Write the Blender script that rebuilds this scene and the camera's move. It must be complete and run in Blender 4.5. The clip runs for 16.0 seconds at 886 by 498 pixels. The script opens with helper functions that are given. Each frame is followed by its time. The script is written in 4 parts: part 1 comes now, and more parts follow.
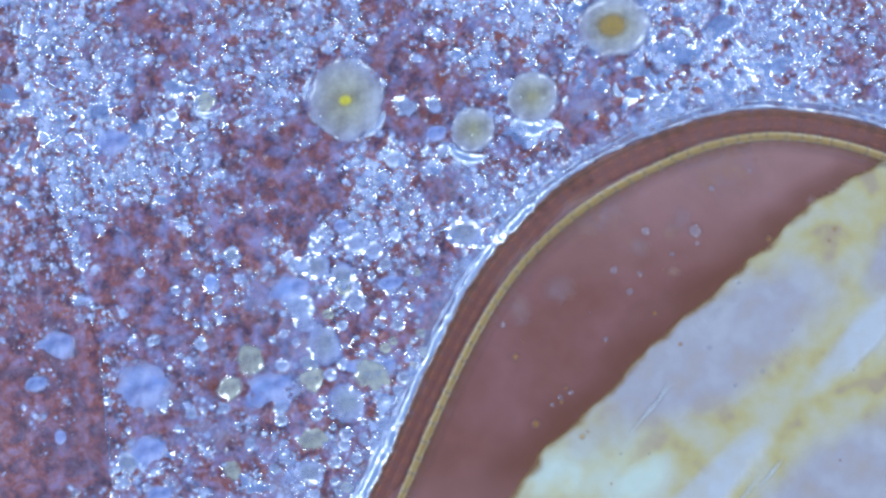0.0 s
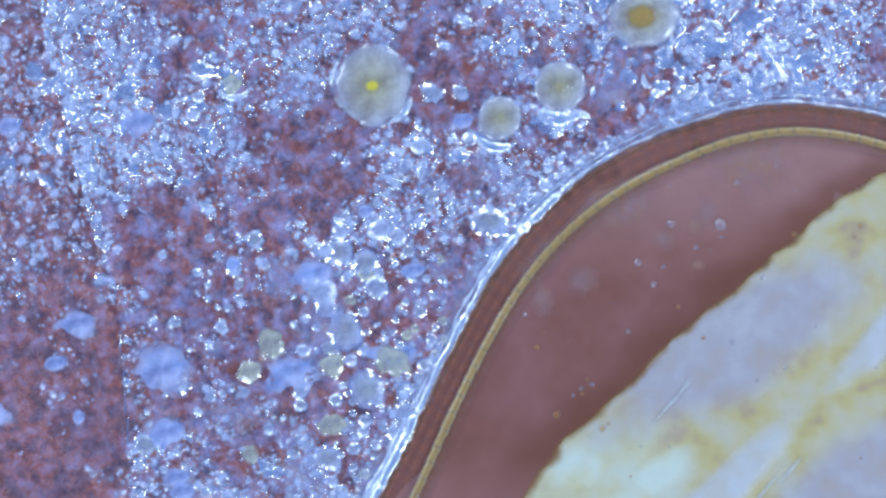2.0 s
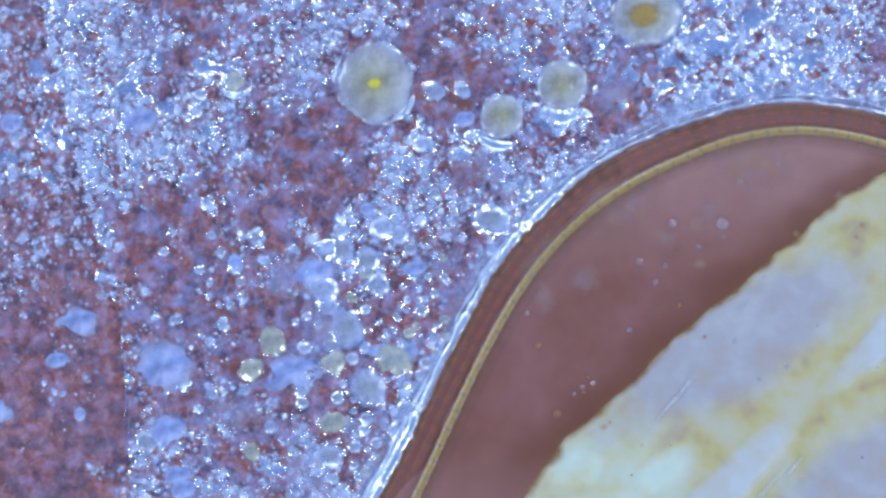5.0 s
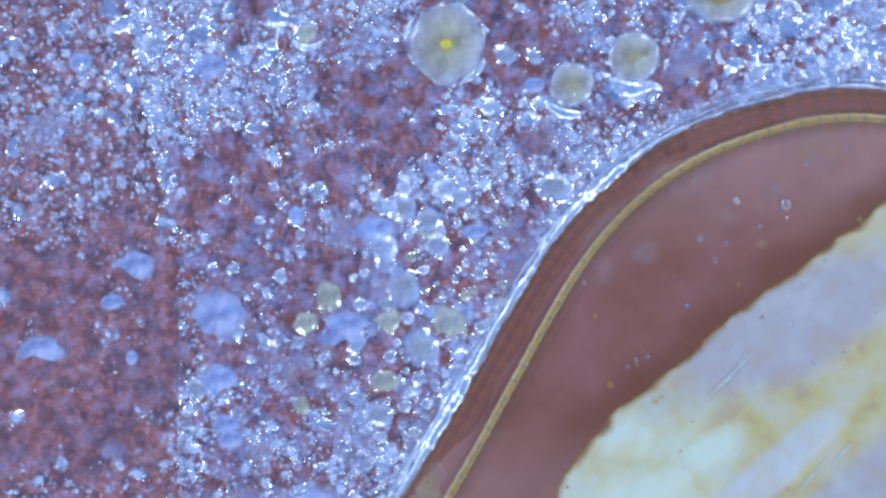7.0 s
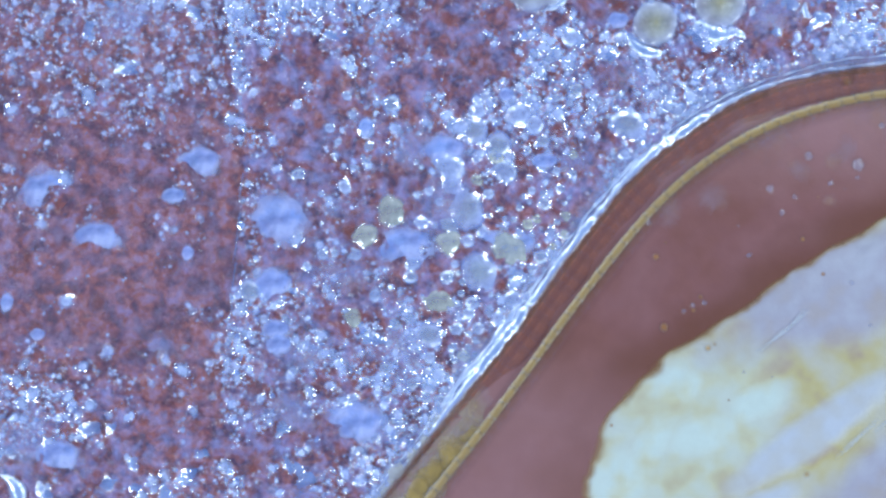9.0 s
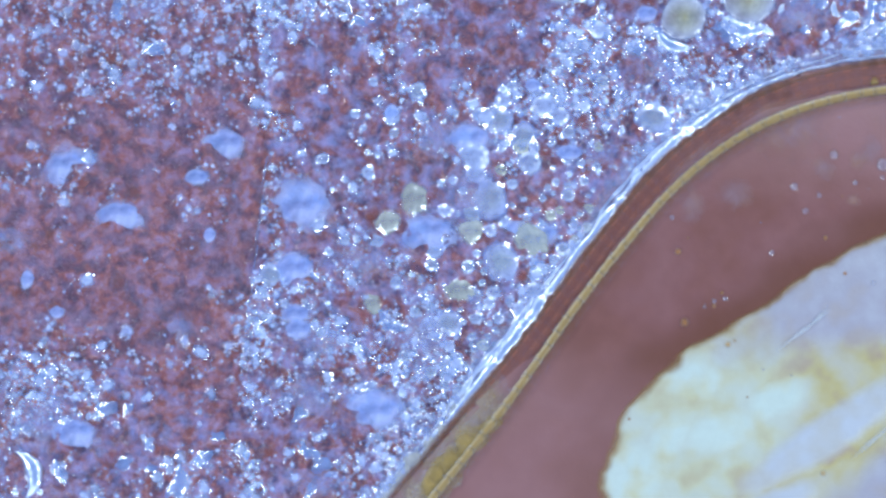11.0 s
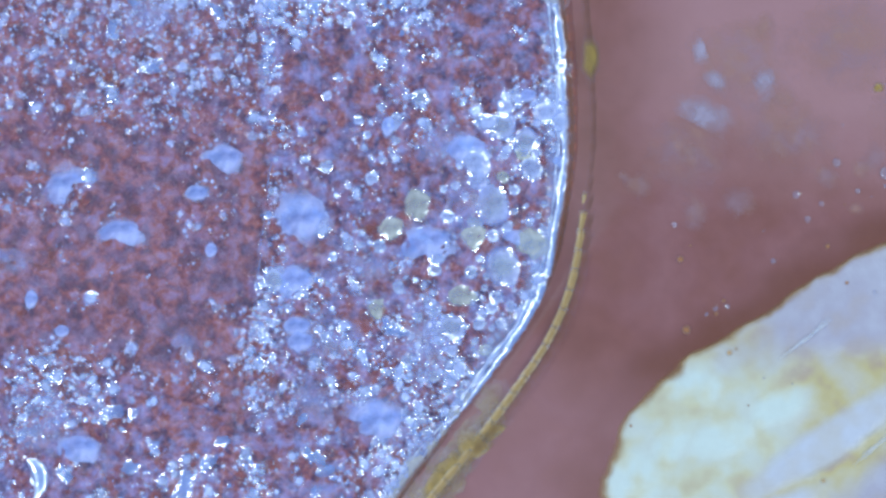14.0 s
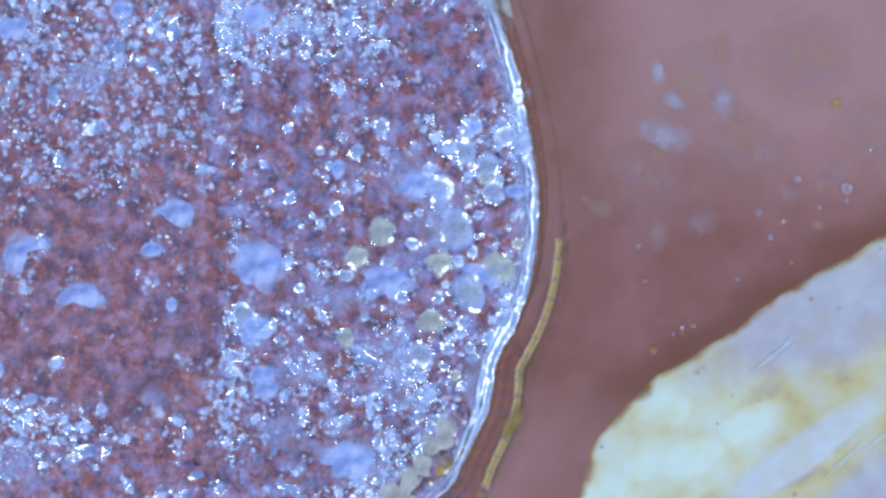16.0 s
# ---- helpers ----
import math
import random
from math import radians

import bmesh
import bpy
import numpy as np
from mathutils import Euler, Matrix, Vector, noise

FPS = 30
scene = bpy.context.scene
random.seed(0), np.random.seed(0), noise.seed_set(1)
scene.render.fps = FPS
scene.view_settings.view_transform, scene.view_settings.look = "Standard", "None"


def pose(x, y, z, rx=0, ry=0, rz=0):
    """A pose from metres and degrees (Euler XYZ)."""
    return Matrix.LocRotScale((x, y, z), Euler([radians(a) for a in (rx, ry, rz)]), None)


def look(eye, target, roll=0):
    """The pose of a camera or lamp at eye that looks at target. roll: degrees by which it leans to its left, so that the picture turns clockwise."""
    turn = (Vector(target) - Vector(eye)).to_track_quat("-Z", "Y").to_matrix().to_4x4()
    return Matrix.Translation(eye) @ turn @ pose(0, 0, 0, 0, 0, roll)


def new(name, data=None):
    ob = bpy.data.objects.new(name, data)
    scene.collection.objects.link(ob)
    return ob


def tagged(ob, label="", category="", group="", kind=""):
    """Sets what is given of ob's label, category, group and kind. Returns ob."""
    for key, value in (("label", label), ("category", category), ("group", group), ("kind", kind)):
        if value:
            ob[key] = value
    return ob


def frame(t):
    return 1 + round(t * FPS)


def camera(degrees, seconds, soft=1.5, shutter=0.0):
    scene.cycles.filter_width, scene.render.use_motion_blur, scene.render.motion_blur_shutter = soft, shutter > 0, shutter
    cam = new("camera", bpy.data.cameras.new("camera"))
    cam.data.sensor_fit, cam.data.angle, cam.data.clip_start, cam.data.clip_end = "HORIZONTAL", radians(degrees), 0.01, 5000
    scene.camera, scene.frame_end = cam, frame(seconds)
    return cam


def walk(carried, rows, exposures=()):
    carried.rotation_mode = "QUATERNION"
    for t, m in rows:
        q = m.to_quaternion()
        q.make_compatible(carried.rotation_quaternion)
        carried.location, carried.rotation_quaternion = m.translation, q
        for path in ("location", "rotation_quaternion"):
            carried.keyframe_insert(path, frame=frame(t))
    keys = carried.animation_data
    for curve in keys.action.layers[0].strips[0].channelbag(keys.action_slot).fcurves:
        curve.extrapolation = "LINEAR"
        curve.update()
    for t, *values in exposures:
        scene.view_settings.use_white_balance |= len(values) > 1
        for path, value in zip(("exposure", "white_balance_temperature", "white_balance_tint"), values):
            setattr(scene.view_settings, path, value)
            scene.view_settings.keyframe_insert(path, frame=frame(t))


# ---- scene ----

# One unit of the plan is 0.01 mm: a slice of packed red meat under a hand microscope with a ring of eight LEDs.
U = 1e-5
EYE = 784 * U / math.tan(radians(6))

# ---------------------------------------------------------------- camera
PATH = [  # seconds, x, y (plan units), turn in degrees, magnification
    (0.0, 156.2, 83.6, -4.90, 0.9938),
    (0.5, 124.3, 70.4, -3.93, 0.9953),
    (1.0, 115.1, 66.6, -3.67, 0.9963),
    (1.5, 113.7, 65.9, -3.64, 0.9967),
    (2.0, 112.8, 65.3, -3.60, 0.9974),
    (2.5, 111.3, 64.1, -3.57, 0.9974),
    (3.0, 115.0, 64.7, -3.60, 0.9983),
    (5.5, 104.0, 59.4, -3.26, 0.9977),
    (6.0, 79.7, 49.7, -2.62, 0.9988),
    (6.5, 39.7, 33.4, -1.54, 0.9976),
    (7.0, -0.0, 0.0, -0.02, 1.0000),
    (7.5, -17.0, -23.2, 0.84, 1.0019),
    (8.0, -27.2, -37.5, 1.35, 1.0010),
    (8.5, -52.8, -79.4, 2.83, 1.0049),
    (9.0, -104.8, -141.0, 5.63, 1.0061),
    (9.5, -122.5, -153.2, 6.40, 1.0043),
    (9.7, -140.3, -165.4, 7.03, 1.0048),
    (12.0, -141.9, -164.2, 7.28, 1.0071),
    (12.5, -143.5, -161.0, 7.37, 1.0055),
    (13.0, -145.5, -157.9, 7.31, 1.0050),
    (13.5, -147.4, -156.9, 7.04, 1.0008),
    (14.0, -147.3, -156.6, 7.14, 0.9994),
    (14.5, -147.3, -156.2, 7.23, 1.0000),
    (15.0, -110.4, -132.5, 6.15, 0.9997),
    (15.5, -103.2, -117.7, 5.71, 0.9990),
    (16.0, -91.7, -103.1, 5.02, 0.9969),
]
cam = camera(12, 16.0, soft=2.9)
walk(cam, [(t, pose(x * U, y * U, EYE / s, 0, 0, rz)) for t, x, y, rz, s in PATH],
     exposures=[(0.0, 0.02), (7.0, 0.02), (9.0, 0.11), (12.0, 0.20), (13.2, 0.20), (14.5, 0.16), (16.0, 0.15)])

# ---------------------------------------------------------------- light
world = bpy.data.worlds.new("room")
scene.world = world
world.use_nodes = True
world.node_tree.nodes["Background"].inputs[0].default_value = (0.18, 0.38, 1.0, 1)
world.node_tree.nodes["Background"].inputs[1].default_value = 0.62

LED_POWER = 0.0062
for i in range(8):
    a = 2 * math.pi * (i + 0.3) / 8
    data = bpy.data.lights.new("ring_led", "AREA")
    data.shape, data.size, data.energy, data.color = "DISK", 0.0065, LED_POWER, (0.74, 0.89, 1.0)
    led = new("ring_led", data)
    led.matrix_world = look((0.044 * math.cos(a), 0.044 * math.sin(a), 0.030), (0, 0, 0))


# ---------------------------------------------------------------- materials
def nodes_of(name):
    m = bpy.data.materials.new(name)
    m.use_nodes = True
    t = m.node_tree
    return m, t, t.nodes, t.nodes["Principled BSDF"]


def noise_node(t, scale, detail=4.0, rough=0.6, warp=0.0):
    co = t.nodes.new("ShaderNodeTexCoord")
    n = t.nodes.new("ShaderNodeTexNoise")
    n.inputs["Scale"].default_value, n.inputs["Detail"].default_value = scale / U, detail
    n.inputs["Roughness"].default_value, n.inputs["Distortion"].default_value = rough, warp
    t.links.new(co.outputs["Object"], n.inputs["Vector"])
    return n


def ramp(t, source, stops):
    r = t.nodes.new("ShaderNodeValToRGB")
    e = r.color_ramp.elements
    while len(e) < len(stops):
        e.new(0.5)
    for el, (p, c) in zip(e, stops):
        el.position, el.color = p, (*c, 1)
    t.links.new(source, r.inputs[0])
    return r


def blend(t, fac, a, b, kind="MIX"):
    m = t.nodes.new("ShaderNodeMix")
    m.data_type, m.blend_type = "RGBA", kind
    for s, v in ((m.inputs[0], fac), (m.inputs[6], a), (m.inputs[7], b)):
        if isinstance(v, (int, float)):
            s.default_value = v
        elif isinstance(v, tuple):
            s.default_value = (*v, 1)
        else:
            t.links.new(v, s)
    return m.outputs[2]


def bump(t, p, source, depth, strength=1.0):
    b = t.nodes.new("ShaderNodeBump")
    b.inputs["Strength"].default_value, b.inputs["Distance"].default_value = strength, depth * U
    t.links.new(source, b.inputs["Height"])
    t.links.new(b.outputs[0], p.inputs["Normal"])


def meat_material(name, tint, haze, coarse=0.6, fat=(0.31, 0.35, 0.68), pit=(0.034, 0.018, 0.068)):
    """Granular red meat: rusty grains, dark pits, a bluish or mauve haze painted into the colour, and a crinkled wet
    skin.
    """
    m, t, n, p = nodes_of(name)
    fine, mid, wide = noise_node(t, 0.10, 3, 0.6, 0.3), noise_node(t, 0.035, 3, 0.55, 0.3), noise_node(t, 0.005, 3)
    a = ramp(t, fine.outputs[0], [(0.35, pit), (0.46, (0.145, 0.042, 0.066)),
                                  (0.58, (0.34, 0.092, 0.062)), (0.74, (0.38, 0.22, 0.28))])
    b = ramp(t, mid.outputs[0], [(0.38, pit), (0.46, (0.145, 0.042, 0.070)), (0.55, (0.34, 0.088, 0.064)), (0.66, (0.34, 0.20, 0.32))])
    c = ramp(t, wide.outputs[0], [(0.35, (0.62, 0.58, 0.80)), (0.6, tint)])
    col = blend(t, coarse, a.outputs[0], b.outputs[0])
    col = blend(t, 0.8, col, c.outputs[0], "MULTIPLY")
    # haze painted over the grains in flecks; fat holds its colour
    fog = noise_node(t, 0.026, 4, 0.65, 0.3)
    f = n.new("ShaderNodeMapRange")
    f.inputs[1].default_value, f.inputs[2].default_value = 0.44, 0.68
    f.inputs[3].default_value, f.inputs[4].default_value = 0.0, haze
    t.links.new(fog.outputs[0], f.inputs[0])
    col = blend(t, f.outputs[0], col, fat)
    t.links.new(col, p.inputs["Base Color"])
    p.inputs["Roughness"].default_value = 0.4
    p.inputs["Specular IOR Level"].default_value = 0.5
    bump(t, p, fine.outputs[0], 12)
    p.inputs["Coat Weight"].default_value = 0.8
    p.inputs["Coat Roughness"].default_value = 0.10
    p.inputs["Coat IOR"].default_value = 1.65
    skin = noise_node(t, 0.085, 3, 0.6, 0.8)
    b2 = n.new("ShaderNodeBump")
    b2.inputs["Strength"].default_value, b2.inputs["Distance"].default_value = 1.0, 16 * U
    t.links.new(skin.outputs[0], b2.inputs["Height"])
    t.links.new(b2.outputs[0], p.inputs["Coat Normal"])
    return m


def radius_of(t, uneven):
    """Distance from a blob's middle, 1 at its border, made uneven by noise."""
    co, sub = t.nodes.new("ShaderNodeTexCoord"), t.nodes.new("ShaderNodeVectorMath")
    sub.operation = "MULTIPLY_ADD"
    sub.inputs[1].default_value, sub.inputs[2].default_value = (2, 2, 0), (-1, -1, 0)
    t.links.new(co.outputs["Generated"], sub.inputs[0])
    ln = t.nodes.new("ShaderNodeVectorMath")
    ln.operation = "LENGTH"
    t.links.new(sub.outputs[0], ln.inputs[0])
    ns, ad = noise_node(t, 0.04, 3), t.nodes.new("ShaderNodeMath")
    ad.operation = "MULTIPLY_ADD"
    ad.inputs[1].default_value = uneven
    t.links.new(ns.outputs[0], ad.inputs[0])
    t.links.new(ln.outputs["Value"], ad.inputs[2])
    fix = t.nodes.new("ShaderNodeMath")
    fix.operation = "SUBTRACT"
    fix.inputs[1].default_value = uneven * 0.5
    t.links.new(ad.outputs[0], fix.inputs[0])
    return fix.outputs[0]


def globule_material(name):
    """Fat drop: yellow heart, olive grey body, pale bluish rim."""
    m = drop_material(name, (0.5, 0.5, 0.4), 0.72, 0.2, 0.0, 0.07, 0.03, 3, 0.22, rim=1.4, ragged=0.35)
    t = m.node_tree
    r = ramp(t, radius_of(t, 0.35), [(0.0, (0.48, 0.41, 0.17)), (0.25, (0.42, 0.39, 0.26)), (0.55, (0.43, 0.41, 0.36)), (0.78, (0.44, 0.44, 0.48)), (0.95, (0.52, 0.56, 0.72))])
    t.links.new(r.outputs[0], t.nodes["Principled BSDF"].inputs["Base Color"])
    return m


def drop_material(name, colour, cover, rough=0.06, vary=0.25, shine=0.2, grain=0.05, relief=3, fade=0.0, second=None, rim=2.2, ragged=0.3, soft=False, streak=False):
    """A cloudy drop or thin flake: part clear, part milky body under a wet skin that shines more towards its rim."""
    m, t, n, p = nodes_of(name)
    s = noise_node(t, grain, 3)
    if streak:
        # grain drawn out along the piece
        long = n.new("ShaderNodeMapping")
        long.inputs["Scale"].default_value = (0.12, 2.4, 1)
        t.links.new(s.inputs["Vector"].links[0].from_socket, long.inputs["Vector"])
        t.links.new(long.outputs[0], s.inputs["Vector"])
    info, isle = n.new("ShaderNodeObjectInfo"), n.new("ShaderNodeNewGeometry")
    add, frac = n.new("ShaderNodeMath"), n.new("ShaderNodeMath")
    add.operation, frac.operation = "ADD", "FRACT"
    t.links.new(info.outputs["Random"], add.inputs[0])
    t.links.new(isle.outputs["Random Per Island"], add.inputs[1])
    t.links.new(add.outputs[0], frac.inputs[0])
    r = ramp(t, frac.outputs[0], [(0.0, tuple(v * (1 - vary) for v in colour)), (1.0, colour)])
    col = r.outputs[0]
    if second:
        k = ramp(t, s.outputs[0] if streak else noise_node(t, grain * 0.7, 2).outputs[0], [(0.38, (0, 0, 0)), (0.62, (1, 1, 1))])
        col = blend(t, k.outputs[0], col, second)
    t.links.new(col, p.inputs["Base Color"])
    p.inputs["Roughness"].default_value = 0.5
    p.inputs["Specular IOR Level"].default_value = 0.2
    clear, body = n.new("ShaderNodeBsdfTransparent"), n.new("ShaderNodeMixShader")
    f = n.new("ShaderNodeMapRange")
    f.inputs[1].default_value, f.inputs[2].default_value = 0.3, 0.7
    f.inputs[3].default_value, f.inputs[4].default_value = cover * 0.6, min(1.0, cover * 1.4)
    t.links.new(s.outputs[0], f.inputs[0])
    amount = f.outputs[0]
    if fade:
        edge = n.new("ShaderNodeMapRange")
        edge.interpolation_type = "SMOOTHSTEP"
        edge.inputs[1].default_value, edge.inputs[2].default_value = 1.0, 1.0 - fade
        t.links.new(radius_of(t, ragged), edge.inputs[0])
        times = n.new("ShaderNodeMath")
        times.operation = "MULTIPLY"
        t.links.new(amount, times.inputs[0])
        t.links.new(edge.outputs[0], times.inputs[1])
        amount = times.outputs[0]
    if soft:
        # thin towards its border
        mark, times = n.new("ShaderNodeAttribute"), n.new("ShaderNodeMath")
        mark.attribute_name, times.operation = "soft", "MULTIPLY"
        t.links.new(amount, times.inputs[0])
        t.links.new(mark.outputs["Fac"], times.inputs[1])
        amount = times.outputs[0]
    t.links.new(amount, body.inputs[0])
    t.links.new(clear.outputs[0], body.inputs[1])
    t.links.new(p.outputs[0], body.inputs[2])
    gloss, skin = n.new("ShaderNodeBsdfAnisotropic"), n.new("ShaderNodeMixShader")
    gloss.inputs["Color"].default_value = (0.95, 0.97, 1.0, 1)
    gloss.inputs["Roughness"].default_value = rough
    face = n.new("ShaderNodeLayerWeight")
    face.inputs[0].default_value = 0.35
    g = n.new("ShaderNodeMapRange")
    g.inputs[3].default_value, g.inputs[4].default_value = shine, min(1.0, shine * rim)
    t.links.new(face.outputs["Facing"], g.inputs[0])
    t.links.new(g.outputs[0], skin.inputs[0])
    t.links.new(body.outputs[0], skin.inputs[1])
    t.links.new(gloss.outputs[0], skin.inputs[2])
    t.links.new(skin.outputs[0], n["Material Output"].inputs[0])
    bump(t, p, s.outputs[0], relief)
    t.links.new(p.inputs["Normal"].links[0].from_socket, gloss.inputs["Normal"])
    return m


def smooth_material(name, stops, scale, rough, depth=3, fine_amount=0.25, shade=(0.72, 0.70, 0.70)):
    m, t, n, p = nodes_of(name)
    a, b = noise_node(t, scale, 3, 0.55, 0.2), noise_node(t, scale * 7, 3)
    r = ramp(t, a.outputs[0], stops)
    g = ramp(t, b.outputs[0], [(0.3, shade), (0.7, (1, 1, 1))])
    t.links.new(blend(t, fine_amount, r.outputs[0], g.outputs[0], "MULTIPLY"), p.inputs["Base Color"])
    p.inputs["Roughness"].default_value = rough
    bump(t, p, b.outputs[0], depth)
    return m


MEAT = meat_material("granular_meat", (1.0, 0.95, 0.95), 0.6, 0.6, (0.32, 0.34, 0.64))
MEAT_LEFT = meat_material("deeper_meat", (1.0, 0.94, 0.90), 0.40, 0.75, (0.38, 0.27, 0.44), (0.085, 0.034, 0.068))
WET_MEAT = smooth_material("wet_meat", [(0.30, (0.184, 0.060, 0.034)), (0.46, (0.214, 0.075, 0.050)), (0.56, (0.226, 0.082, 0.062)), (0.72, (0.252, 0.100, 0.082))], 0.006, 0.5, 1.2, 0.28, (0.74, 0.68, 0.72))
mark = WET_MEAT.node_tree.nodes.new("ShaderNodeAttribute")
mark.attribute_name = "pallor"
skin = WET_MEAT.node_tree.nodes["Principled BSDF"].inputs["Base Color"]
WET_MEAT.node_tree.links.new(blend(WET_MEAT.node_tree, mark.outputs["Fac"], skin.links[0].from_socket, (0.42, 0.22, 0.20)), skin)


def fat_material(name):
    """Fat: cream white and greyish lavender lobes that run into one another over yellow tissue."""
    m, t, n, p = nodes_of(name)
    wide, mid, fine = noise_node(t, 0.015, 2, 0.5), noise_node(t, 0.05, 3), noise_node(t, 0.16, 3)
    tissue = ramp(t, wide.outputs[0], [(0.32, (0.40, 0.29, 0.17)), (0.42, (0.475, 0.38, 0.16)), (0.52, (0.485, 0.415, 0.23)), (0.64, (0.48, 0.43, 0.30))])
    white = ramp(t, wide.outputs[0], [(0.30, (0.54, 0.49, 0.28)), (0.44, (0.55, 0.555, 0.40)), (0.56, (0.54, 0.585, 0.47))])
    grey = ramp(t, wide.outputs[0], [(0.32, (0.385, 0.32, 0.285)), (0.50, (0.38, 0.34, 0.35)), (0.68, (0.42, 0.395, 0.40))])
    milk = ramp(t, wide.outputs[0], [(0.34, (0.47, 0.44, 0.38)), (0.55, (0.48, 0.48, 0.47))])
    col = tissue.outputs[0]
    for key, zone in (("cream", white), ("lavender", grey), ("milk", milk)):
        a = n.new("ShaderNodeAttribute")
        a.attribute_name = key
        col = blend(t, a.outputs["Fac"], col, zone.outputs[0])
    g = ramp(t, mid.outputs[0], [(0.3, (0.86, 0.82, 0.78)), (0.65, (1, 1, 1))])
    col = blend(t, 0.25, col, g.outputs[0], "MULTIPLY")
    thin = n.new("ShaderNodeAttribute")
    thin.attribute_name = "thickness"
    rind = ramp(t, thin.outputs["Fac"], [(0.0, (1, 1, 1)), (0.45, (0.8, 0.8, 0.8)), (0.95, (0, 0, 0))])
    col = blend(t, rind.outputs[0], col, (0.48, 0.27, 0.075))
    t.links.new(col, p.inputs["Base Color"])
    p.inputs["Roughness"].default_value = 0.38
    bump(t, p, fine.outputs[0], 1.2)
    # the border is thin enough to see the meat through it
    clear, mix = n.new("ShaderNodeBsdfTransparent"), n.new("ShaderNodeMixShader")
    t.links.new(thin.outputs["Fac"], mix.inputs[0])
    t.links.new(clear.outputs[0], mix.inputs[1])
    t.links.new(p.outputs[0], mix.inputs[2])
    t.links.new(mix.outputs[0], n["Material Output"].inputs[0])
    return m


FAT = fat_material("fat")
FOAM = drop_material("foam", (0.56, 0.63, 0.90), 0.66, 0.15, 0.40, 0.16, rim=1.2, soft=True)
SPARK = drop_material("crinkled_foam", (0.54, 0.58, 0.92), 0.40, 0.16, 0.3, 0.50, rim=1.0, soft=True)
HAZE = drop_material("fine_foam", (0.56, 0.60, 0.88), 0.60, 0.2, 0.45, 0.09, rim=1.2, soft=True)
FILM = drop_material("clear_film", (0.54, 0.60, 0.90), 0.45, 0.17, 0.2, 0.52, 0.06, 3, rim=1.0, soft=True)
FLAKE = drop_material("pale_flake", (0.30, 0.44, 0.86), 0.56, 0.4, 0.12, 0.04, 0.04, 2.0, 0.45, (0.50, 0.55, 0.82), ragged=0.9)
MILKY = drop_material("milky_drop", (0.58, 0.64, 0.86), 0.64, 0.10, 0.25, 0.22, rim=1.4, soft=True)
TAN = drop_material("yellowish_drop", (0.62, 0.61, 0.46), 0.62, 0.10, 0.2, 0.15, rim=1.4, soft=True)
PALE = drop_material("pale_fleck", (0.46, 0.40, 0.46), 0.50, 0.5, 0.1, 0.0, 0.03, 2, 0.98, ragged=0.8)
PATCH = drop_material("pale_patch", (0.42, 0.26, 0.26), 0.4, 0.5, 0.1, 0.0, 0.03, 2, 0.95, (0.44, 0.24, 0.17), ragged=1.0)
CLEAR = drop_material("faint_drop", (0.52, 0.46, 0.48), 0.16, 0.2, 0.1, 0.10)
# bluish haze, painted as thin patches with soft borders
HAZE_PATCH = drop_material("film_haze", (0.40, 0.44, 0.76), 0.36, 0.4, 0.15, 0.02, 0.03, 4, 0.95, (0.50, 0.48, 0.62), ragged=1.4)
OCHRE = drop_material("ochre_speck", (0.52, 0.27, 0.05), 0.55, 0.4, 0.2, 0.02, 0.05, 2, 0.95)
SINEW = drop_material("pale_sinew", (0.56, 0.56, 0.54), 0.5, 0.4, 0.1, 0.02, soft=True)
GLOBULE = globule_material("fat_drop")
YELLOW = drop_material("yellow_core", (0.75, 0.62, 0.03), 0.9, 0.4, 0.0, 0.03, 0.05, 3, 0.7)
GOLD = drop_material("amber_liquid", (0.46, 0.285, 0.075), 1.5, 0.35, 0.05, 0.05, 0.03, 1.0, soft=True)
BROWN = drop_material("brown_edge_shade", (0.17, 0.074, 0.024), 0.36, 0.4, 0.05, 0.01, 0.03, 1.0, soft=True)
BEAD = drop_material("amber_bead", (0.33, 0.21, 0.035), 0.95, 0.35, 0.1, 0.03, 0.04, 3, soft=True)
AMBER = drop_material("amber_film", (0.225, 0.070, 0.040), 0.55, 0.4, 0.0, 0.02, 0.02, 1.2, 0.0, (0.32, 0.108, 0.060), soft=True, streak=True)
STAIN = drop_material("amber_stain", (0.20, 0.072, 0.030), 0.5, 0.4, 0.0, 0.015, 0.02)
DEPOSIT = drop_material("amber_deposit", (0.40, 0.25, 0.06), 1.0, 0.4, 0.2, 0.02, 0.05, 6, 0.6)
# the whitish body colour paints in part of the liquid edge's glint
LIP = drop_material("white_glint_lip", (0.74, 0.84, 0.86), 0.58, 0.28, 0.1, 0.85, 0.05, 1.5, rim=1.1)
GLASS = drop_material("clear_drop", (0.56, 0.60, 0.72), 0.62, 0.10, 0.0, 0.28, rim=1.4, soft=True)
heart = ramp(GLASS.node_tree, radius_of(GLASS.node_tree, 0.4), [(0.0, (0.58, 0.59, 0.58)), (0.45, (0.58, 0.61, 0.68)), (0.75, (0.52, 0.55, 0.74)), (1.0, (0.54, 0.60, 0.90))])
GLASS.node_tree.links.new(heart.outputs[0], GLASS.node_tree.nodes["Principled BSDF"].inputs["Base Color"])
SKIRT = drop_material("clear_skirt", (0.54, 0.60, 0.82), 0.24, 0.2, 0.1, 0.08, 0.02, 5, rim=1.2, soft=True)
BEIGE = drop_material("beige_fat", (0.54, 0.49, 0.40), 0.55, 0.35, 0.05, 0.06, 0.04, 4, 0.35)
